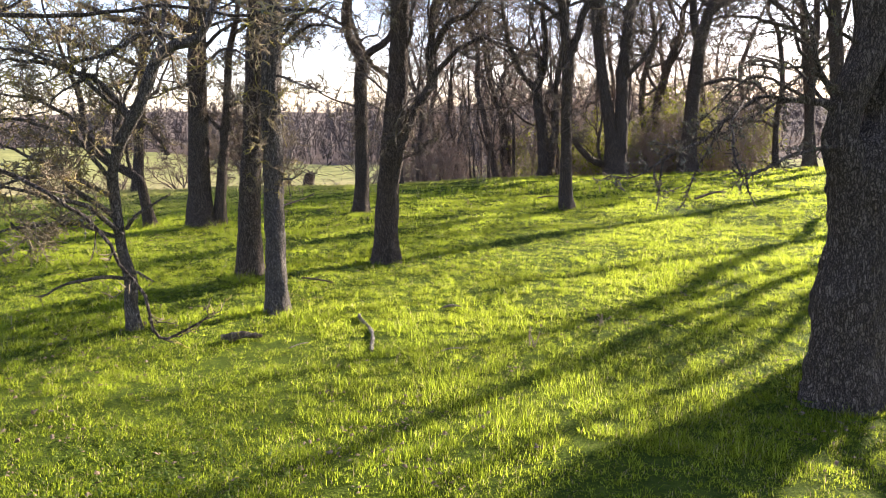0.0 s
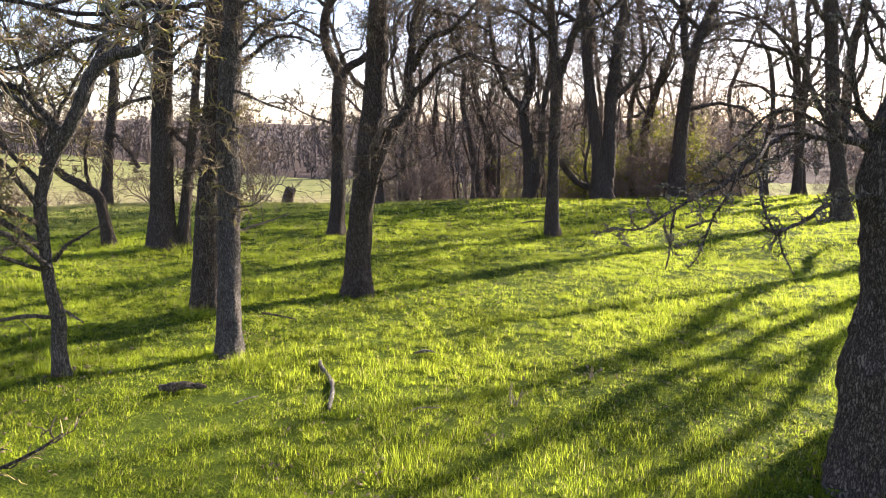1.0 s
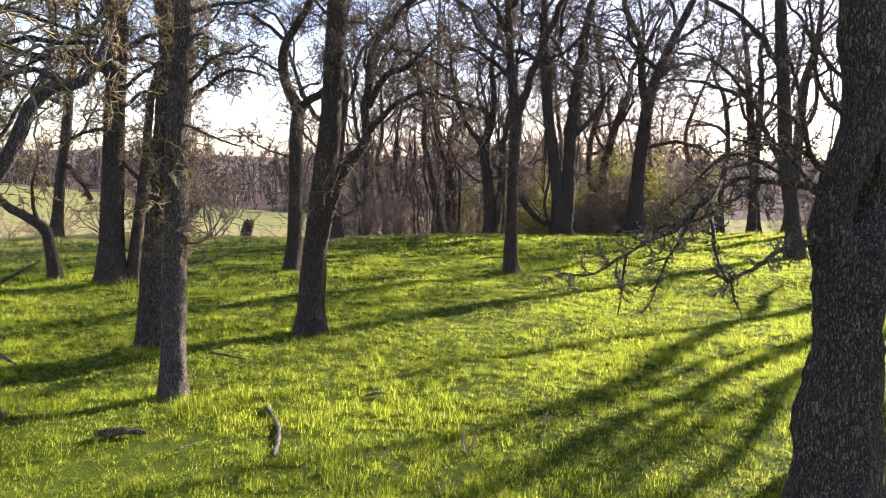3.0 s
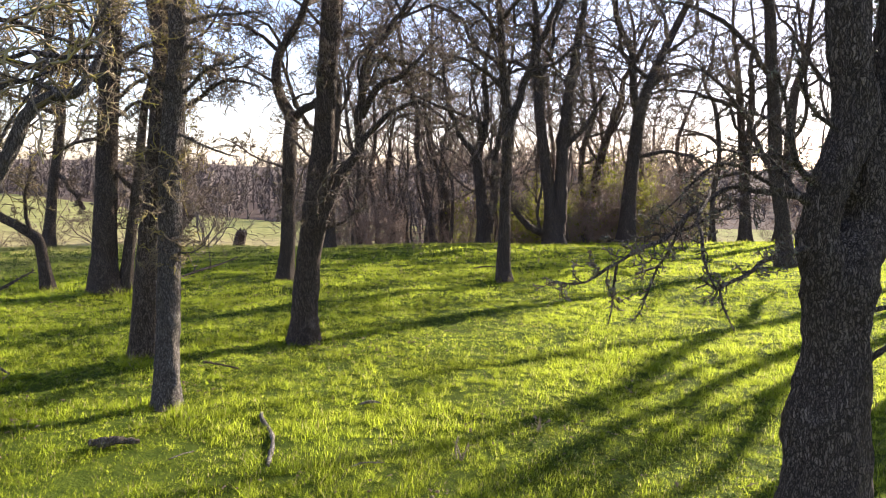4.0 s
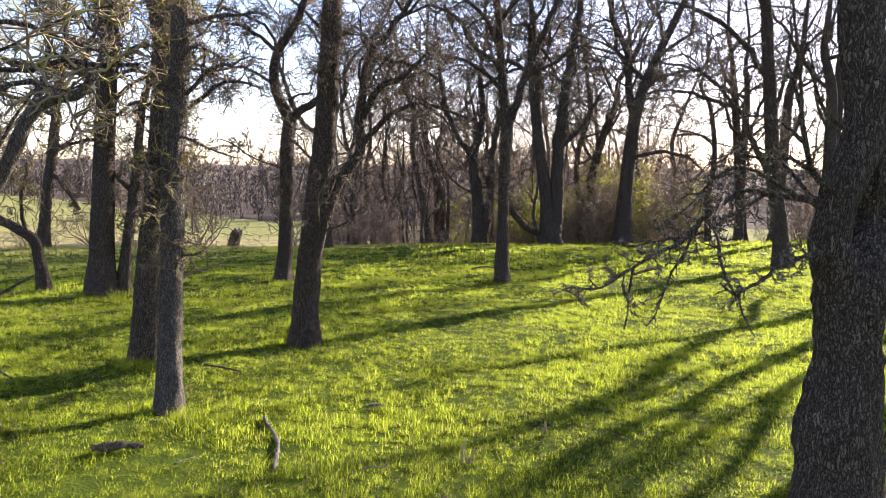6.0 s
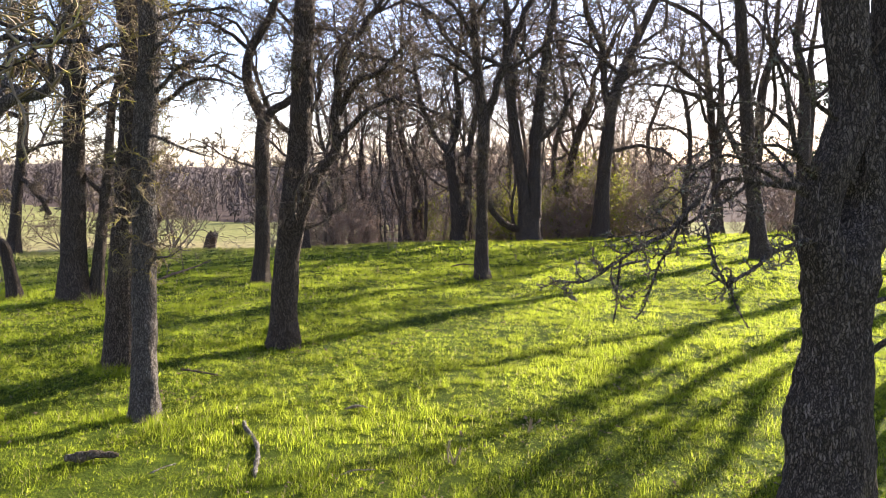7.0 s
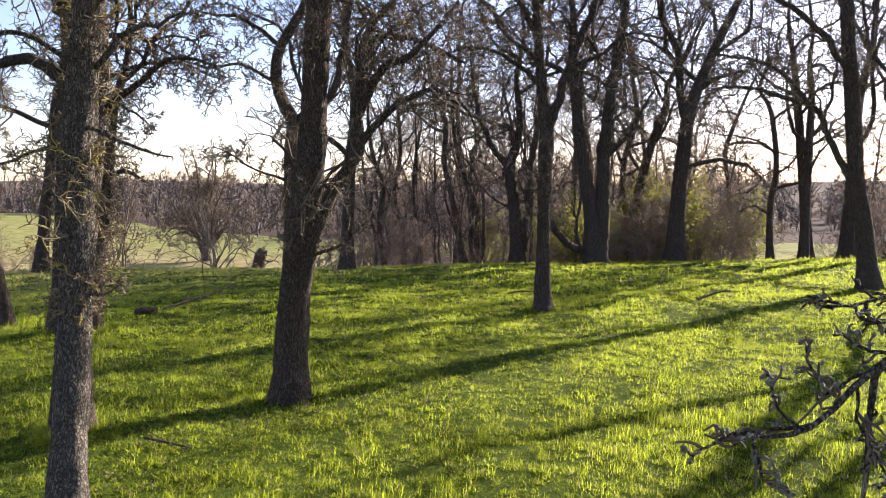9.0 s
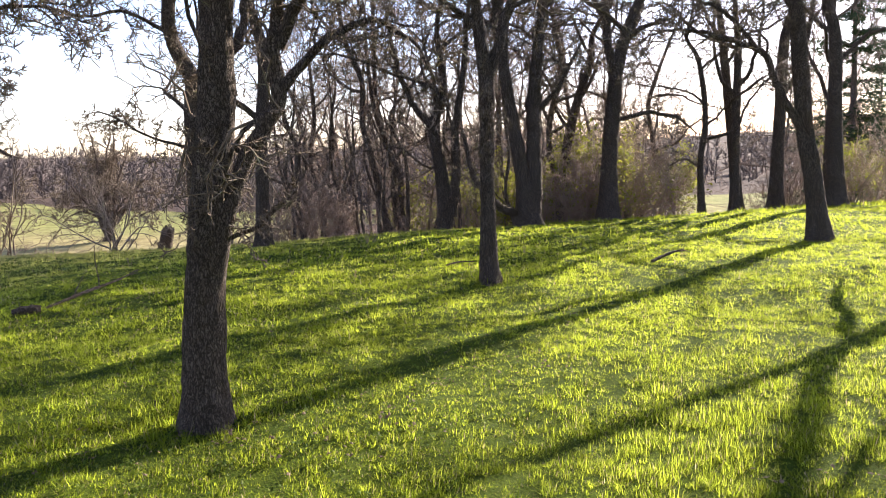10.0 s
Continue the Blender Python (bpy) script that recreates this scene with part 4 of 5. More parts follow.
for k, (px, py, pr, ph, lean) in enumerate(((9.45, 22.4, 0.105, 8.0, 0.02), (9.8, 22.9, 0.125, 8.5, -0.12), (10.5, 22.4, 0.15, 9.0, 0.05), (11.2, 21.0, 0.17, 9.0, -0.03), (12.6, 23.6, 0.14, 9.0, 0.04))):
    oak("oak_tree", "bare oak on the open east end of the crest",
        [(px, py, 0.0, pr * 1.25), (px + lean, py, 1.0, pr), (px + 2.2 * lean, py, 2.4, pr * 0.9), (px + 3.5 * lean, py, 3.8, pr * 0.78)],
        height=ph, clear=2.4, boughs=8, plan=OAK_FAR, seed=41 + k, seen=7.0, sides=16, step=0.12, group=CREST, fine=0.006)

# oaks east of the path, whose shadows cross the turf; placed along and across the sun's way
def sunward(along, across, z, r):
    a = radians(SUN_AZ)
    return (along * math.sin(a) + across * math.cos(a), along * math.cos(a) - across * math.sin(a), z, r)


def east_oak(label, along, stem, limbs, height, seed, **more):
    oak("oak_tree", label, [sunward(along, *p) for p in stem], limbs=[([sunward(along + d, *p) for d, *p in limb], OAK[:3]) for limb in limbs],
        height=height, plan=HIGH, seed=seed, sides=18, step=0.1, group=NEAR, fine=0.004, spread=0.45, **more)


east_oak("crooked bare oak with a long drooping limb east of the path", 15.7,
         [(-3.55, 0.0, 0.134), (-3.58, 1.5, 0.109), (-3.70, 2.4, 0.105), (-3.86, 3.2, 0.101), (-3.66, 3.75, 0.092), (-3.47, 4.2, 0.084), (-3.40, 4.8, 0.076), (-3.52, 5.2, 0.063)],
         [[(0, -3.72, 2.9, 0.075), (0, -3.97, 3.3, 0.07), (0.1, -4.22, 3.95, 0.065), (0.1, -4.42, 4.35, 0.055), (0.2, -4.58, 4.7, 0.045), (0.2, -4.7, 5.6, 0.025)],
          [(0, -3.78, 2.95, 0.075), (-0.1, -3.98, 2.75, 0.070), (-0.1, -4.12, 2.45, 0.066), (-0.1, -4.35, 2.2, 0.055), (-0.1, -4.55, 1.8, 0.03), (-0.1, -4.6, 1.5, 0.01)],
          [(0, -3.60, 3.9, 0.05), (0, -3.30, 4.4, 0.04), (0, -3.2, 5.0, 0.02)]],
         8.5, 51, clear=4.6, boughs=3)
east_oak("straight bare oak east of the path", 14.9,
         [(-2.98, 0.0, 0.118), (-3.02, 1.5, 0.092), (-2.98, 3.2, 0.084), (-2.94, 4.2, 0.076), (-2.86, 4.8, 0.067), (-2.78, 5.6, 0.059)],
         [[(0, -3.0, 2.9, 0.05), (0, -3.22, 3.5, 0.045), (0, -3.3, 4.2, 0.035), (0, -3.55, 5.0, 0.02)],
          [(0, -2.95, 3.8, 0.05), (0, -2.7, 4.3, 0.04), (0, -2.55, 5.0, 0.025)]],
         8.5, 53, clear=4.4, boughs=4)
east_oak("slim leaning bare oak east of the path", 14.8,
         [(-2.62, 0.0, 0.101), (-2.60, 2.0, 0.080), (-2.58, 3.4, 0.071), (-2.36, 4.0, 0.063), (-2.18, 4.4, 0.059), (-2.2, 5.4, 0.042)],
         [[(0, -2.58, 3.4, 0.05), (0, -2.55, 4.1, 0.045), (0, -2.4, 4.9, 0.03)]],
         7.5, 54, clear=4.4, boughs=2)

# added out of view: stem and low boughs dapple the near turf with shade
oak("oak_tree", "slim forked oak east of the path",
    [(4.75, 7.1, 0.0, 0.13), (4.76, 7.1, 0.6, 0.11), (4.80, 7.12, 1.4, 0.10), (4.79, 7.1, 2.4, 0.09), (4.85, 7.0, 3.2, 0.07)],
    limbs=[([(4.78, 7.1, 0.9, 0.06), (4.98, 6.95, 1.5, 0.055), (5.15, 6.8, 2.2, 0.045), (5.3, 6.6, 3.2, 0.03)], OAK[:3]),
           ([(4.80, 7.1, 1.6, 0.05), (4.70, 6.9, 2.1, 0.04), (4.75, 6.7, 2.6, 0.03), (4.8, 6.5, 3.2, 0.01)], OAK[:3]),
           ([(4.80, 7.1, 1.3, 0.05), (5.1, 7.15, 1.8, 0.04), (5.45, 7.2, 2.3, 0.03), (5.7, 7.1, 2.9, 0.01)], OAK[:3]),
           ([(4.80, 7.12, 1.9, 0.05), (4.95, 7.4, 2.4, 0.04), (5.1, 7.6, 2.9, 0.03), (5.3, 7.7, 3.4, 0.01)], OAK[:3])],
    height=7.0, clear=2.8, boughs=6, plan=HIGH, seed=77, lift=0.12, seen=2.0, sides=18, step=0.08, group=NEAR, spread=0.7)

# another added stem, kept out of view, for one more shadow streak
oak("oak_tree", "thin leaning oak east of the path",
    [(4.2, 6.2, 0.0, 0.11), (4.2, 6.2, 0.7, 0.09), (4.27, 6.15, 1.5, 0.08), (4.4, 6.1, 2.4, 0.07)],
    limbs=[([(4.22, 6.2, 0.9, 0.05), (4.3, 6.45, 1.5, 0.04), (4.5, 6.7, 2.1, 0.03), (4.7, 6.8, 2.8, 0.01)], OAK[:3]),
           ([(4.24, 6.17, 1.2, 0.05), (4.5, 6.0, 1.6, 0.04), (4.8, 5.8, 1.9, 0.03), (5.1, 5.7, 2.4, 0.01)], OAK[:3])],
    height=6.0, clear=2.8, boughs=3, plan=HIGH, seed=78, lift=0.12, seen=2.0, sides=18, step=0.08, group=NEAR, spread=0.7)

# ---- the wood behind the crest ----
WOOD = "bare woodland behind the crest"
kinds = []
wig = random.Random(77)
for k, (ph, clear, boughs, lean) in enumerate(((9.5, 2.4, 12, 0.1), (8.5, 1.6, 13, -0.25), (10.5, 3.2, 12, 0.3), (7.5, 1.2, 13, 0.15), (9.0, 2.0, 12, -0.1))):
    x0, y0 = (0.0, 30.0)
    f0 = land_at(x0, y0)
    kinds.append(oak("woodland_tree", "slender bare tree in the wood", [(x0, y0, f0, 0.10)] + [(x0 + lean * u + wig.gauss(0, 0.07), y0 + wig.gauss(0, 0.07), f0 + 4.2 * u, 0.082 - 0.03 * u) for u in (0.2, 0.4, 0.6, 0.8, 1.0)],
                     height=ph, clear=clear, boughs=boughs, plan=OAK_FAR, seed=61 + k, bark=BARK_FAR, twig=TWIG_FAR, sides=12, step=0.2, group=WOOD, fine=0.006, reach=0.30, rough=0.1, seen=9.0, whole=True))


def in_gap(x, y):
    """The gap in the wood through which the pale eastern field shows."""
    return abs(x - 0.46 * (y - 3) - 0.2) < 0.9 + 0.02 * y


rng = random.Random(5)
spots = []
tries = 0
for _ in range(4):
    spots.append((rng.uniform(-1.0, 2.4), rng.uniform(21.6, 24.5)))
while len(spots) < 44 and tries < 6000:
    tries += 1
    y = 23.2 + 24 * rng.random() ** 1.3
    x = rng.uniform(-1.6 - 0.02 * y, 9 + 0.45 * y)
    if x > 7.5 + 0.3 * (y - 22) and y < 34 or in_gap(x, y):
        continue
    if all(math.hypot(x - a, y - b) > 1.15 + 0.02 * y for a, b in spots):
        spots.append((x, y))
for k, (x, y) in enumerate(spots):
    s = rng.uniform(0.75, 1.2)
    m = pose(x, y, land_at(x, y), rng.gauss(0, 6), rng.gauss(0, 6), rng.uniform(0, 360)) @ Matrix.Scale(s, 4)
    if k < len(kinds):
        kinds[k].matrix_basis = m
    else:
        copy_thing(kinds[k % len(kinds)], m)


# thin young stems crowding the edge of the wood
YOUNG = ((4, 0.42, 5, 3, 0.40, 0.05), (5, 0.44, 3, 3, 0.45, 0.02), (4, 0.42, 2, 3, 0.3, 0.0))
saplings = []
for k in range(4):
    f0 = land_at(0.0, 24.0)
    saplings.append(oak("young_tree", "thin young bare tree crowding the wood's edge", [(0.0, 24.0, f0, 0.055)] + [(wig.gauss(0, 0.10) * u * 2, 24.0 + wig.gauss(0, 0.1), f0 + 3.6 * u, 0.048 - 0.02 * u) for u in (0.25, 0.5, 0.75, 1.0)],
                        height=5.6 + 0.5 * k, clear=0.9, boughs=8, plan=YOUNG, seed=301 + k, bark=BARK_FAR, twig=BRUSH_RED if k % 2 else TWIG_FAR, sides=8, step=0.25, group="young trees at the wood's edge", fine=0.0055, reach=0.26, rough=0.1, seen=9.0, whole=True))
for k in range(44):
    y = 21.6 + 7.5 * rng.random()
    x = -2.0 + 8.5 * rng.random() ** 1.2 + 0.25 * (y - 21)
    m = pose(x, y, land_at(x, y), rng.gauss(0, 5), rng.gauss(0, 5), rng.uniform(0, 360)) @ Matrix.Scale(rng.uniform(0.7, 1.15), 4)
    if k < len(saplings):
        saplings[k].matrix_basis = m
    else:
        copy_thing(saplings[k % len(saplings)], m)


# ---- brush and shrubs ----
def shrub(name, label, x, y, height, width, stems, seed, twig, leaves=0, leaf=None, plan=None, fine=0.006, group="", stem_r=0.02, category="shrub"):
    """Many stems from one foot, fanning out into twigs; with leaves where asked."""
    rng = random.Random(seed)
    root = tagged(new(name), label, category, group)
    root.location = (x, y, land_at(x, y))
    wood, twigs = Bundle(), Bundle()
    ends = []
    for k in range(stems):
        a = rng.uniform(0, 6.28)
        lean = rng.uniform(0.1, 1.0) * width / height
        w = wander(rng, (0.25 * width * rng.gauss(0, 0.35), 0.25 * width * rng.gauss(0, 0.35), -0.05), (lean * math.cos(a), lean * math.sin(a), 1), height * rng.uniform(0.5, 1.05), 8, 0.24, 0.02)
        wood.add(w, stem_r, stem_r * 0.25, 5)
        ramify(rng, w, stem_r, stem_r * 0.25, plan or OAK_FAR, 0, wood, twigs, fine)
    tagged(wood.object("stem_clump", twig, root), kind="stuff")
    tagged(twigs.object("twig_clump", twig, root), kind="stuff")
    if leaves:
        pts = [it[0][-1] for items in twigs.sets.values() for it in items]
        vs, fs = [], []
        for k in range(leaves):
            c = np.array(rng.choice(pts)) + np.array([rng.gauss(0, 0.08) for _ in range(3)])
            u = Vector((rng.gauss(0, 1), rng.gauss(0, 1), rng.gauss(0, 1))).normalized() * rng.uniform(0.02, 0.045)
            w = Vector((rng.gauss(0, 1), rng.gauss(0, 1), rng.gauss(0, 1))).cross(u).normalized() * 0.02
            n = len(vs)
            vs += [c - np.array(u), c + np.array(w), c + np.array(u), c - np.array(w)]
            fs.append((n, n + 1, n + 2, n + 3))
        mesh_object("foliage", np.array(vs), np.array(fs), leaf, root, "small yellow-green leaves", smooth=False)["kind"] = "stuff"
    return root


BRUSH = "leafless brush under the wood"
brush = [shrub("brush", "tangled leafless reddish brush under the trees", 0, 26, 1.8 + 0.4 * k, 2.2, 7, 71 + k, BRUSH_RED if k != 1 else TWIG_FAR, group=BRUSH, fine=0.0045, stem_r=0.014, plan=BUSHY) for k in range(3)]
green = [shrub("shrub", "loose shrub with young yellow-green leaves", 0, 26, 1.9 + 0.4 * k, 1.5, 8, 81 + k, TWIG_FAR, leaves=2600, leaf=SHRUB_LEAF, plan=BUSHY, stem_r=0.014, fine=0.0045, group="green shrubs under the wood") for k in range(2)]
for kind, count, box in ((brush, 96, (-2.6, 17, 21.6, 38)), (green, 18, (0.5, 13, 22.8, 34))):
    for k in range(count):
        y = box[2] + (box[3] - box[2]) * rng.random() ** 1.2
        x = box[0] + (box[1] - box[0]) * rng.random() + 0.2 * (y - box[2])
        if in_gap(x, y):
            x -= 3.5
        m = pose(x, y, land_at(x, y), 0, 0, rng.uniform(0, 360)) @ Matrix.Scale(rng.uniform(0.7, 1.25), 4)
        if k < len(kind):
            kind[k].matrix_basis = m
        else:
            copy_thing(kind[k % len(kind)], m)

# round bare tree down in the valley and loose shrubs at the meadow's edge
bx, by = -15.7, 58.0
bz = land_at(bx, by)
fan = []
for dx, dy, top in ((-1.5, 0.4, 6.6), (-0.6, -0.5, 7.6), (0.7, 0.5, 7.4), (1.7, -0.2, 6.4), (-2.6, 0.2, 4.4), (2.7, 0.3, 4.2), (0.2, 0.9, 6.0)):
    fan.append([(bx + dx * u ** 1.15 + 0.12 * math.sin(9 * u + top), by + dy * u, bz + 0.3 + (top - 0.3) * u, 0.15 - 0.125 * u) for u in (0.0, 0.15, 0.32, 0.5, 0.68, 0.85, 1.0)])
for dx, dy, drop in ((-3.4, 0.5, 1.2), (3.3, -0.4, 1.3), (-2.9, -1.2, 0.6), (2.6, 1.2, 0.5), (-3.2, 0.9, 2.4), (3.2, 0.2, 2.6)):
    fan.append([(bx + dx * u, by + dy * u, bz + 0.8 + 4 * u * (1 - u) * 1.3 + (drop - 0.8) * u, 0.07 - 0.05 * u) for u in (0.0, 0.2, 0.4, 0.6, 0.8, 1.0)])
oak("oak_tree", "round low-crowned bare oak in the valley meadow",
    [(bx, by, bz, 0.28), (bx + 0.05, by, bz + 1.0, 0.22), (bx - 0.05, by, bz + 2.6, 0.17), (bx + 0.1, by, bz + 4.2, 0.12)],
    limbs=fan, height=8.2, clear=1.5, boughs=8, plan=OAK, seed=91, seen=12.0, sides=14, step=0.16, fine=0.011, reach=0.34, lift=0.03, bark=BARK, twig=TWIG, whole=True)
shrub("brush", "bare bush at the edge of the turf", -4.6, 20.5, 1.9, 1.0, 8, 92, TWIG_FAR, group="bare bushes at the turf's edge", fine=0.0045, plan=BUSHY)
shrub("brush", "bare bush at the edge of the turf", -2.4, 21.5, 1.5, 1.0, 8, 93, TWIG_FAR, group="bare bushes at the turf's edge", fine=0.0045, plan=BUSHY)
for k in range(7):
    x, y = -9 - 3.2 * k + rng.uniform(-1, 1), 24 + 3.0 * k + rng.uniform(-2, 4)
    shrub("brush", "bare bush in the pale meadow", x, y, rng.uniform(1.6, 3.2), 1.6, 7, 94 + k, TWIG, group="bare bushes in the valley", fine=0.007, stem_r=0.03, plan=BUSHY)


# ---- distant woods on the far slope: too many to count ----
def far_woods():
    rng = random.Random(9)
    b, t = Bundle(), Bundle()
    n = 0
    while n < 1500:
        y = 66 + 130 * rng.random() ** 2.1
        x = rng.uniform(-0.75 * y - 8, 0.85 * y + 8)
        open_field = y < 74 - 0.45 * x if x < -2 else (y < 95 and 0.34 * y < x < 0.6 * y)
        if open_field:
            continue
        n += 1
        z = land_at(x, y)
        h = rng.uniform(2.4, 4.8) * (1.35 if rng.random() < 0.12 else 1.0) * (1 + 0.007 * (y - 66))
        stem = wander(rng, (x, y, z - 0.2), (rng.gauss(0, 0.1), rng.gauss(0, 0.1), 1), h, 6, 0.08, 0.02)
        b.add(stem, 0.07, 0.03, 3)
        thick = 0.014 + 0.00016 * y
        for k in range(10):
            f = rng.uniform(0.03, 0.95) * 5
            i = int(f)
            p = tuple(stem[i][j] + (stem[i + 1][j] - stem[i][j]) * (f - i) for j in range(3))
            w = wander(rng, p, side_way(rng, stem[i], stem[i + 1], rng.uniform(0.5, 1.2), 0.2), h * rng.uniform(0.2, 0.42), 3, 0.25, 0.05)
            b.add(w, 0.05, 0.02, 3)
            for q in range(8):
                j = rng.randint(0, 1)
                t.add(wander(rng, w[j], side_way(rng, w[j], w[j + 1], rng.uniform(0.5, 1.2), 0.2), h * rng.uniform(0.08, 0.24), 2, 0.3, 0.02), thick * 1.9, thick, 3)
    b.merge(t)
    v, f = b.arrays()
    tagged(mesh_object("far_woods", v, f, HAZE_TWIG), "distant bare woods over the far slope", "woods", kind="stuff")


far_woods()


def conifer(x, y, h, seed):
    rng = random.Random(seed)
    root = tagged(new("conifer"), "dark evergreen conifer behind the bare oaks", "tree")
    root.location = (x, y, land_at(x, y))
    line = smooth_line([(0, 0, -0.1, 0.2), (0.05, 0, h * 0.5, 0.11), (0, 0.05, h, 0.02)], 0.4)
    v, f = trunk_mesh(line, 12, seed, 0.1, 0.4)
    mesh_object("trunk", v, f, BARK_FAR, root)
    boughs, vs, fs = Bundle(), [], []
    for k in range(90):
        z = h * (0.12 + 0.86 * rng.random())
        a = rng.uniform(0, 6.28)
        size = (h - z) * 0.28 * rng.uniform(0.7, 1.2) + 0.3
        w = wander(rng, (0, 0, z), (math.cos(a), math.sin(a), 0.15), size, 6, 0.1, -0.05)
        boughs.add(w, 0.03, 0.008, 4)
        for _ in range(80):
            i = rng.randrange(1, 6)
            c = np.array(w[i]) + np.array([rng.gauss(0, 0.12), rng.gauss(0, 0.12), rng.gauss(-0.05, 0.08)])
            u = np.array([rng.gauss(0, 1), rng.gauss(0, 1), rng.gauss(-0.5, 0.6)])
            u *= 0.17 / np.linalg.norm(u)
            s = np.cross(u, [rng.gauss(0, 1) for _ in range(3)])
            s *= 0.025 / (np.linalg.norm(s) + 1e-6)
            n = len(vs)
            vs += [c - u, c + s, c + u, c - s]
            fs.append((n, n + 1, n + 2, n + 3))
    tagged(boughs.object("branchwork", BARK_FAR, root), kind="stuff")
    mesh_object("foliage", np.array(vs), np.array(fs), NEEDLE, root, smooth=False)["kind"] = "stuff"


conifer(20.0, 34.0, 12.0, 3)
conifer(24.5, 38.0, 11.0, 4)


# ---- dead wood on the turf ----
def fallen_branch(name, label, line, plan, seed, material, sides=14, rough=0.25, fine=0.004, category="branch"):
    rng = random.Random(seed)
    root = tagged(new(name), label, category)
    x0, y0 = line[0][0], line[0][1]
    foot = land_at(x0, y0)
    root.location = (x0, y0, foot)
    sm = smooth_line([(p[0] - x0, p[1] - y0, land_at(p[0], p[1]) - foot + p[2], p[3]) for p in line], 0.02)
    v, f = sweep(sm[None, :, :3], sm[None, :, 3], sides)
    n = len(v)
    c = np.repeat(sm[:, :3], sides, axis=0)
    k = 1 + rough * (vnoise(v * 30, seed) + 0.6 * vnoise(v * 75, seed + 1))
    v = c + (v - c) * k[:, None]
    v = np.vstack([v, sm[0, :3], sm[-1, :3]])
    j = np.arange(sides)
    caps = np.vstack([np.c_[np.full(sides, n), (j + 1) % sides, j, j], np.c_[np.full(sides, n + 1), n - sides + j, n - sides + (j + 1) % sides, n - sides + (j + 1) % sides]])
    tri = np.vstack([f[:, [0, 1, 2]], f[:, [0, 2, 3]], caps[:, :3]])
    mesh_object("stem", v, tri, material, root)
    if plan:
        w, t = Bundle(), Bundle()
        ramify(rng, [tuple(p) for p in sm[:, :3]], float(sm[0, 3]), float(sm[-1, 3]), plan, 0, w, t, fine)
        if w.sets:
            tagged(w.object("side_branch", material, root), kind="stuff")
        if t.sets:
            tagged(t.object("twig", material, root), kind="stuff")
    return root


fallen_branch("fallen_branch", "pale crooked lichened branch lying in grass",
              [(-0.60, 5.76, 0.022, 0.013), (-0.58, 5.66, 0.024, 0.014), (-0.51, 5.50, 0.018, 0.011), (-0.45, 5.29, 0.020, 0.012), (-0.43, 5.06, 0.016, 0.012), (-0.41, 4.90, 0.020, 0.009)], None, 1, DEADWOOD, rough=0.5)
fallen_branch("bark_chunk", "short chunk of rotten wood in grass",
              [(-1.44, 5.20, 0.028, 0.016), (-1.36, 5.20, 0.034, 0.024), (-1.27, 5.23, 0.034, 0.022), (-1.18, 5.25, 0.028, 0.010)], None, 2, ROTTEN, rough=0.7, category="dead wood")
fallen_branch("fallen_branch", "dark forked branch lying propped in the turf",
              [(-2.92, 12.1, 0.01, 0.015), (-2.75, 12.4, 0.05, 0.017), (-2.60, 12.7, 0.09, 0.016), (-2.45, 13.05, 0.14, 0.012), (-2.33, 13.4, 0.19, 0.007)], ((3, 0.35, 6, 5, 0.15, 0.04),), 3, BARK, fine=0.008)
fallen_branch("bark_chunk", "small flake of pale bark in grass", [(-0.01, 6.05, 0.030, 0.005), (0.04, 6.08, 0.034, 0.010), (0.09, 6.10, 0.036, 0.009), (0.14, 6.09, 0.030, 0.004)], None, 11, DEADWOOD, rough=0.7, category="dead wood")
fallen_branch("fallen_branch", "thin pale twig lying in grass", [(0.02, 4.89, 0.02, 0.004), (0.08, 4.93, 0.035, 0.004), (0.19, 4.97, 0.03, 0.003)], ((3, 0.4, 4, 3, 0.3, 0.05),), 12, DEADWOOD, sides=6, fine=0.002)
fallen_branch("fallen_branch", "thin pale twig lying in grass", [(-0.95, 5.0, 0.03, 0.004), (-0.90, 5.06, 0.035, 0.004), (-0.85, 5.12, 0.03, 0.003)], None, 13, DEADWOOD, sides=6, fine=0.002)
fallen_branch("log", "short dark log half sunk in turf", [(-3.12, 11.75, 0.02, 0.035), (-3.0, 11.8, 0.035, 0.045), (-2.88, 11.85, 0.03, 0.035)], None, 4, BARK, rough=0.35, category="dead wood")
fallen_branch("fallen_branch", "thin dark branch on open turf",
              [(3.9, 13.25, 0.03, 0.02), (4.1, 13.4, 0.07, 0.02), (4.3, 13.5, 0.11, 0.016), (4.5, 13.62, 0.09, 0.008)], ((4, 0.3, 5, 4, 0.2, 0.05),), 5, BARK, fine=0.005)
fallen_branch("fallen_branch", "small twig lying in grass", [(1.4, 14.0, 0.03, 0.012), (1.6, 14.1, 0.06, 0.012), (1.8, 14.15, 0.05, 0.006)], ((3, 0.4, 5, 3, 0.2, 0.05),), 6, BARK, fine=0.004)
fallen_branch("fallen_branch", "small twig lying in grass", [(-1.25, 6.95, 0.03, 0.007), (-1.1, 6.88, 0.04, 0.007), (-0.97, 6.86, 0.03, 0.004)], ((2, 0.4, 5, 3, 0.2, 0.05),), 7, BARK, fine=0.004)


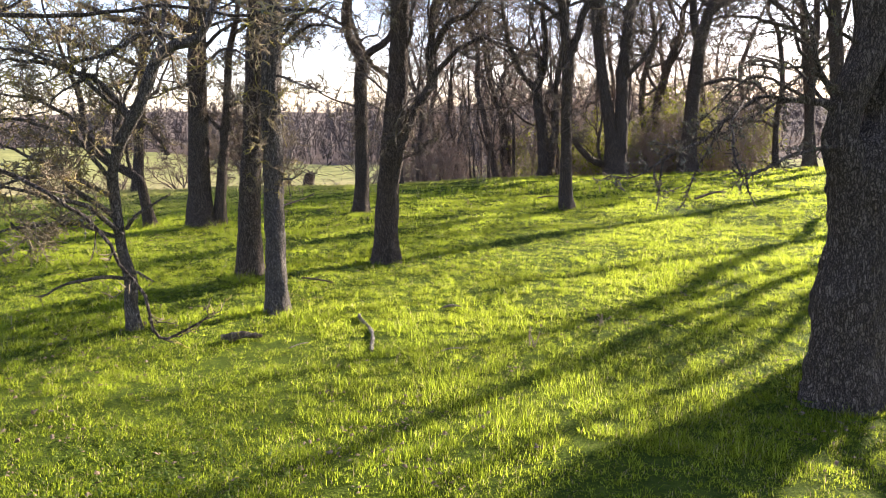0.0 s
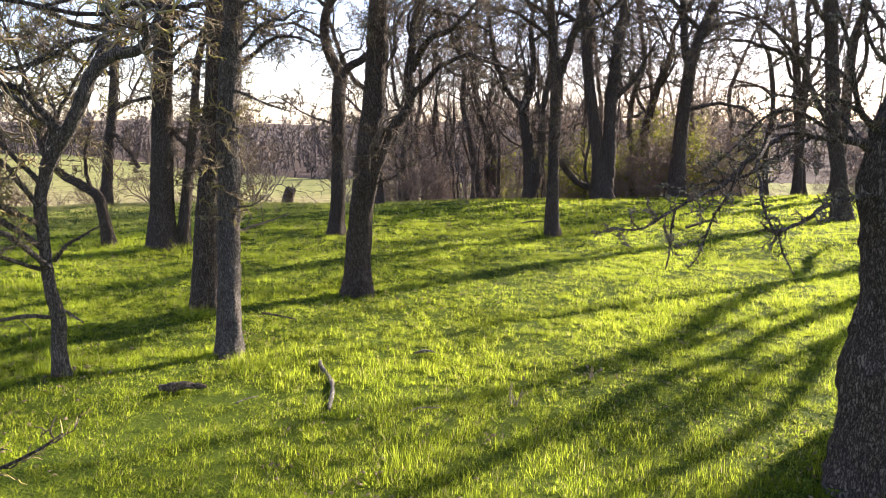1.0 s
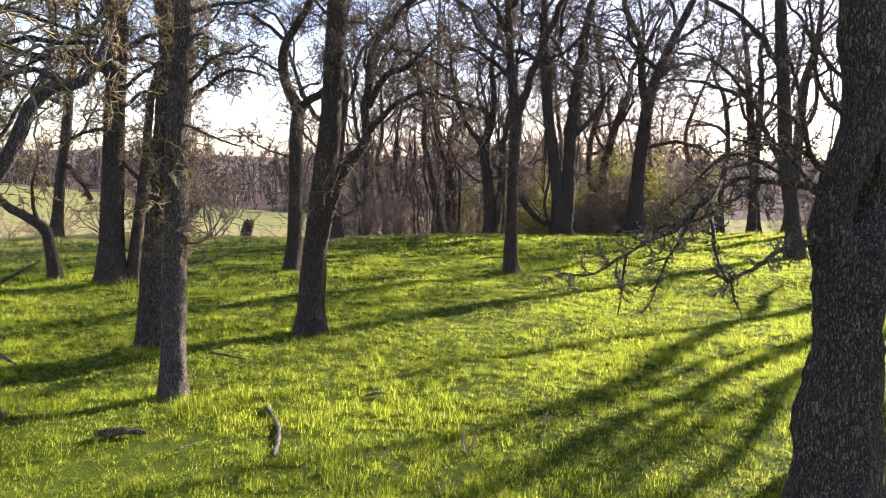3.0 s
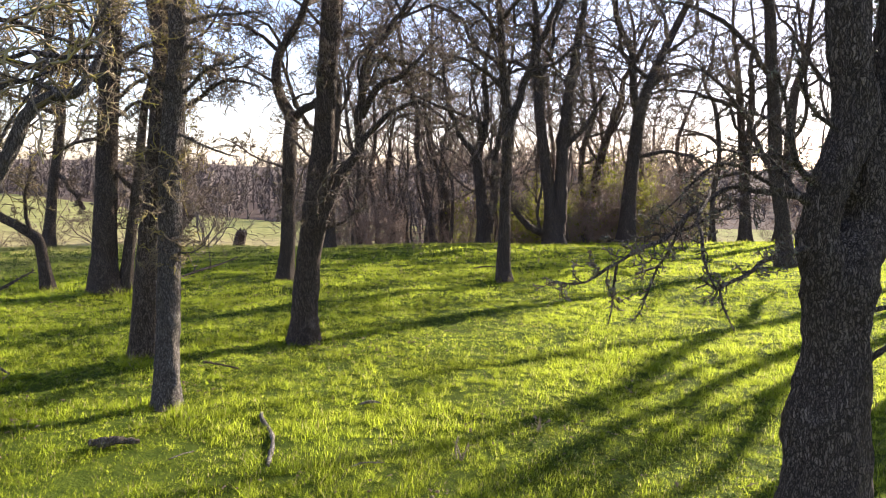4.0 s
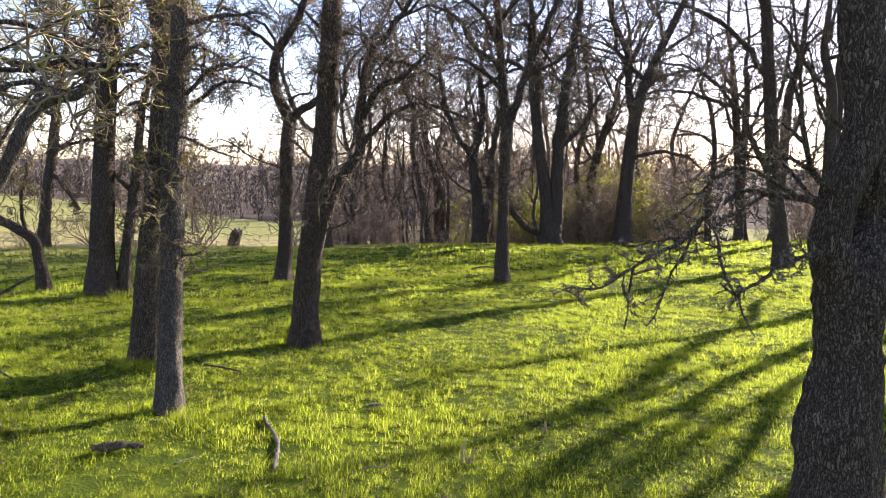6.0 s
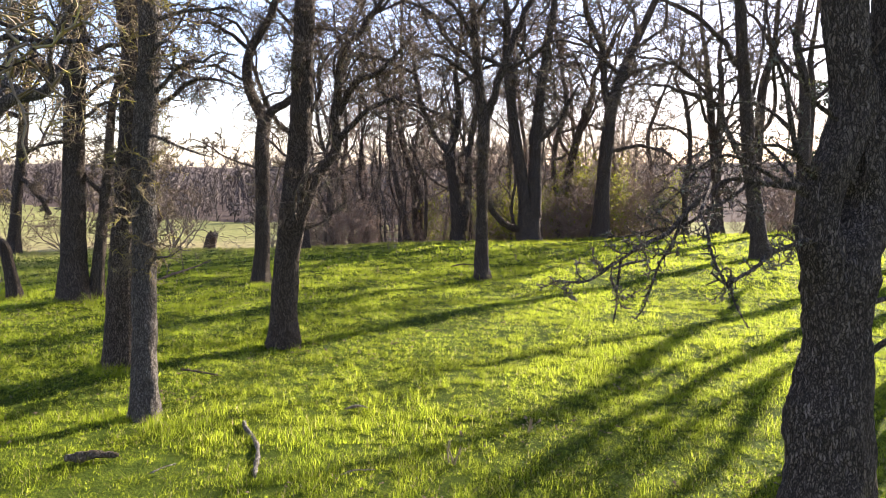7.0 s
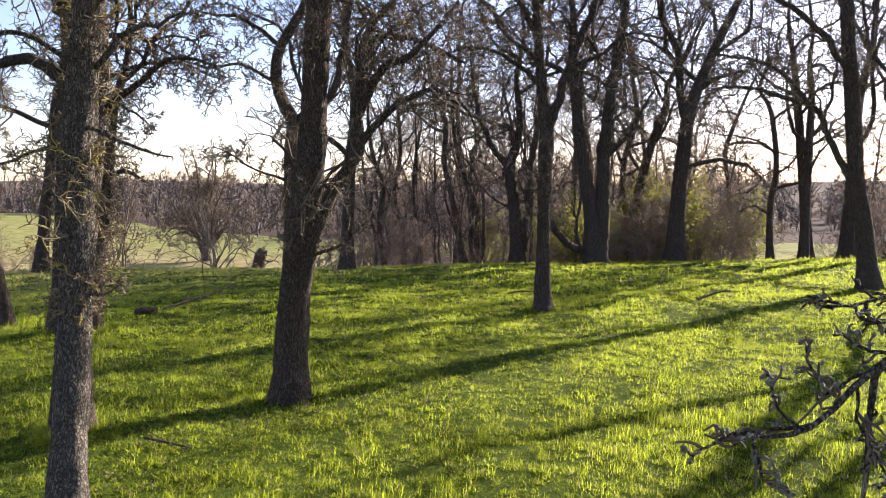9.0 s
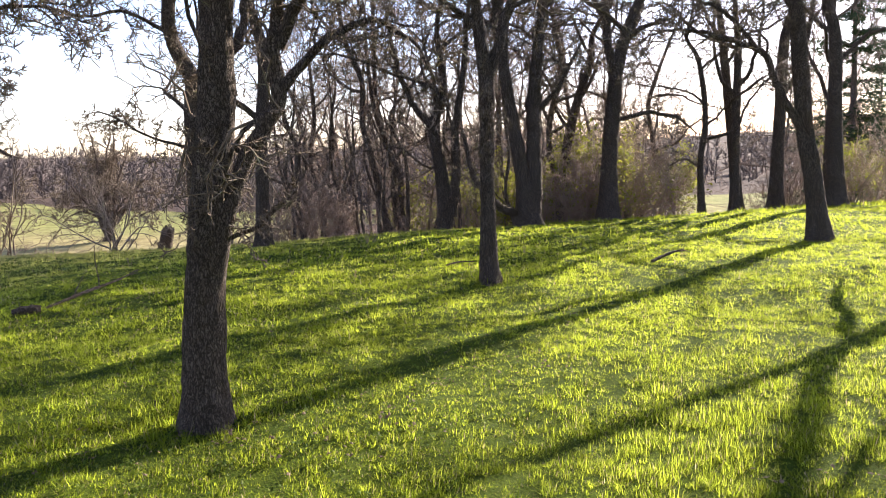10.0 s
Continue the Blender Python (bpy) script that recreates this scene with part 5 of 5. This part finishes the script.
def stump():
    root = tagged(new("tree_stump"), "leaning broken tree stump at the meadow's edge", "stump")
    x, y = -5.55, 28.0
    root.matrix_basis = pose(x, y, land_at(x, y), 0, 8, 0) @ Matrix.Scale(1.1, 4)
    line = smooth_line([(0, 0, -0.1, 0.22), (0.02, 0, 0.2, 0.19), (0.06, 0, 0.55, 0.175), (0.11, 0, 0.95, 0.17), (0.14, 0, 1.2, 0.15)], 0.03)
    v, f = trunk_mesh(line, 28, 5, 0.35, 0.3)
    v[-28:, 2] += 0.09 * np.cos(np.arange(28) * 2 * np.pi / 28 * 2 + 1) + 0.05 * np.sin(np.arange(28) * 1.7)
    mesh_object("body", v, f, BARK, root)
    top = v[-28:]
    j = np.arange(28)
    mesh_object("broken_top", np.vstack([top, top.mean(0) - (0, 0, 0.06)]), np.c_[j, (j + 1) % 28, np.full(28, 28)], ROTTEN, root, "splintered brown wood")


stump()


def dry_stalk(x, y, h, seed):
    rng = random.Random(seed)
    root = tagged(new("dry_weed"), "dry brown weed stalk in the turf", "weed", "dry stalks")
    root.location = (x, y, land_at(x, y))
    b, t = Bundle(), Bundle()
    for _ in range(3):
        w = wander(rng, (rng.gauss(0, 0.02), rng.gauss(0, 0.02), -0.02), (rng.gauss(0, 0.15), rng.gauss(0, 0.15), 1), h * rng.uniform(0.7, 1), 6, 0.08, 0.02)
        b.add(w, 0.006, 0.003, 4)
        ramify(rng, w, 0.006, 0.003, ((4, 0.35, 4, 3, 0.2, 0.05),), 0, t, t, 0.003)
    tagged(b.object("stalk_clump", TWIG_LICHEN, root), kind="stuff")
    tagged(t.object("seed_heads", TWIG_LICHEN, root), kind="stuff")


for k, (x, y, h) in enumerate(((0.42, 17.2, 0.30), (0.55, 17.0, 0.22), (2.6, 14.8, 0.16), (0.2, 13.4, 0.14), (-3.0, 15.5, 0.2), (0.62, 5.1, 0.16), (1.1, 5.6, 0.14))):
    dry_stalk(x, y, h, 200 + k)


# ---- grass, weeds and litter ----
def scatter(rs, count, box):
    """Random places in a box that widens with y like the open view."""
    y = box[0] + (box[1] - box[0]) * rs.random(count)
    left, right = -0.7 - 0.56 * y, 0.6 + 0.62 * y
    return left + (right - left) * rs.random(count), y


FEET = [tuple(o.location[:2]) for o in scene.objects if o.name.split('.')[0] in ('oak_tree', 'oak_sapling') and o.parent is None and o.location.y < 18]


def blades(name, label, zones, material, seed):
    rs = np.random.RandomState(seed)
    vs, fs, n = [], [], 0
    for y0, y1, per_m2, h, w, seg in zones:
        ym = 0.5 * (y0 + y1)
        count = int((1.3 + 1.18 * ym) * (y1 - y0) * per_m2)
        x, y = scatter(rs, count, (y0, y1))
        # about half of the blades grow in tufts
        tufts = max(1, count // 16)
        tx0, ty0 = scatter(rs, tufts, (y0, y1))
        pick = rs.randint(0, tufts, count)
        in_tuft = rs.random(count) < 0.5
        spread_t = 0.016 + 0.03 * rs.random(tufts)
        x = np.where(in_tuft, tx0[pick] + rs.normal(0, 1, count) * spread_t[pick], x)
        y = np.where(in_tuft, ty0[pick] + rs.normal(0, 1, count) * spread_t[pick], y)
        tuft_h = np.where(in_tuft, (0.75 + 0.7 * rs.random(tufts))[pick], 0.8)
        p = np.c_[x, y, np.zeros(count)]
        lush = 0.5 + 0.5 * vnoise(p * 1.1, 3) + 0.35 * vnoise(p * 3.7, 4)
        thin = 0.7 * vnoise(p * 8.0, 7) + 0.8 * vnoise(p * 17.0, 5) + 0.7 * vnoise(p * 36.0, 6)
        keep = rs.random(count) < np.clip(0.55 + 0.75 * lush, 0.22, 1.0) * np.clip(0.9 + 1.1 * thin, 0.14, 1.0)
        x, y, lush, tuft_h = x[keep], y[keep], lush[keep], (tuft_h * np.clip(0.9 + 0.6 * thin, 0.4, 1.45))[keep]
        m = len(x)
        hh = tuft_h * h * (0.45 + 0.75 * rs.random(m)) * (0.65 + 0.65 * np.clip(lush, 0, 1.3))
        for fx, fy in FEET:
            hh = hh * (1 + 1.1 * np.exp(-((x - fx) ** 2 + (y - fy) ** 2) / 0.07))
        tall = rs.random(m) < 0.02
        hh = np.where(tall, hh * 1.9, hh)
        ww = w * (0.6 + 0.8 * rs.random(m))
        a = rs.random(m) * 2 * np.pi
        lean = np.abs(rs.normal(1.05, 0.55, m))
        ux, uy = np.cos(a), np.sin(a)
        sx, sy = -uy * ww / 2, ux * ww / 2
        z = land(x, y) - 0.004
        if seg == 2:
            mx, my, mz = x + ux * hh * 0.5 * lean * 0.5, y + uy * hh * 0.5 * lean * 0.5, z + hh * 0.58
            tx, ty, tz = x + ux * hh * lean, y + uy * hh * lean, z + hh * np.clip(1 - 0.25 * lean, 0.3, 1)
            v = np.stack([np.c_[x - sx, y - sy, z], np.c_[x + sx, y + sy, z], np.c_[mx + 0.8 * sx, my + 0.8 * sy, mz], np.c_[mx - 0.8 * sx, my - 0.8 * sy, mz], np.c_[tx, ty, tz]], 1)
            k = n + np.arange(m)[:, None] * 5
            fs.append(np.vstack([k + [0, 1, 2], k + [0, 2, 3], k + [3, 2, 4]]))
            n += 5 * m
        else:
            tx, ty, tz = x + ux * hh * lean, y + uy * hh * lean, z + hh * np.clip(1 - 0.25 * lean, 0.3, 1)
            v = np.stack([np.c_[x - sx, y - sy, z], np.c_[x + sx, y + sy, z], np.c_[tx, ty, tz]], 1)
            k = n + np.arange(m)[:, None] * 3
            fs.append(k + [0, 1, 2])
            n += 3 * m
        vs.append(v.reshape(-1, 3))
    # thinner, broader blades over the rest of the shelf
    m = 190000
    x, y = rs.uniform(-9.0, 15.0, m), rs.uniform(-6.0, 24.0, m)
    seen = (y > 1.6) & (x > -0.8 - 0.56 * y) & (x < 0.7 + 0.62 * y)
    fade = np.clip(np.minimum(np.minimum(x + 9, 15 - x), y + 6) / 3.5, 0, 1)
    keep = ~seen & (rs.random(m) < fade)
    x, y = x[keep], y[keep]
    m = len(x)
    hh, ww = 0.055 * (0.4 + 0.9 * rs.random(m)), 0.011 * (0.6 + 0.8 * rs.random(m))
    a, lean = rs.random(m) * 2 * np.pi, np.abs(rs.normal(0.7, 0.5, m))
    ux, uy, z = np.cos(a), np.sin(a), land(x, y) - 0.004
    v = np.stack([np.c_[x + uy * ww, y - ux * ww, z], np.c_[x - uy * ww, y + ux * ww, z], np.c_[x + ux * hh * lean, y + uy * hh * lean, z + hh]], 1)
    fs.append(n + np.arange(m)[:, None] * 3 + [0, 1, 2])
    vs.append(v.reshape(-1, 3))
    ob = mesh_object(name, np.vstack(vs), np.vstack(fs), material, smooth=False)
    return tagged(ob, label, "grass", kind="stuff")


blades("grass", "short bright green meadow grass with dry blades", (
    (1.6, 3.4, 18000, 0.028, 0.0025, 2), (3.4, 5.4, 22500, 0.034, 0.0029, 1), (5.4, 7.6, 23000, 0.038, 0.0034, 1), (7.6, 10.5, 11500, 0.041, 0.0047, 1),
    (10.5, 15, 4500, 0.047, 0.0071, 1), (15, 20, 1600, 0.054, 0.0118, 1), (20, 25, 520, 0.070, 0.020, 1)), GRASS, 1)


def rosettes(name, label, count, size, material, seed, category, leaves, flat):
    rs = np.random.RandomState(seed)
    x, y = scatter(rs, count * 3, (1.5, 13))
    p = np.c_[x, y, np.zeros(len(x))]
    pick = np.argsort(-(vnoise(p * 0.9, seed) + 0.5 * rs.random(len(x))))[:count]
    vs, fs, n = [], [], 0
    for i in pick:
        z = land_at(x[i], y[i])
        for k in range(leaves):
            a = rs.random() * 6.283
            s = size * (0.6 + 0.8 * rs.random())
            e = flat * rs.random()
            u = np.array([math.cos(a), math.sin(a), e])
            w = np.array([-math.sin(a), math.cos(a), 0.3 * rs.normal()]) * s * 0.33
            b = np.array([x[i] + rs.normal() * size * 0.6, y[i] + rs.normal() * size * 0.6, z + 0.012 + 0.02 * rs.random()])
            vs += [b, b + u * s * 0.5 + w, b + u * s * np.array([1, 1, 0.6]), b + u * s * 0.5 - w, b + u * s * 0.5 + np.array([0, 0, 0.18 * s])]
            fs += [(n, n + 1, n + 4), (n + 1, n + 2, n + 4), (n + 2, n + 3, n + 4), (n + 3, n, n + 4)]
            n += 5
    return tagged(mesh_object(name, np.array(vs), np.array(fs), material, smooth=False), label, category, kind="stuff")


rosettes("low_weeds", "low broad-leaved weeds among the grass", 3600, 0.020, WEED, 7, "weeds", 6, 1.0)
rosettes("leaf_litter", "scattered brown fallen oak leaves in grass", 1000, 0.026, LITTER, 8, "leaves", 2, 0.7)
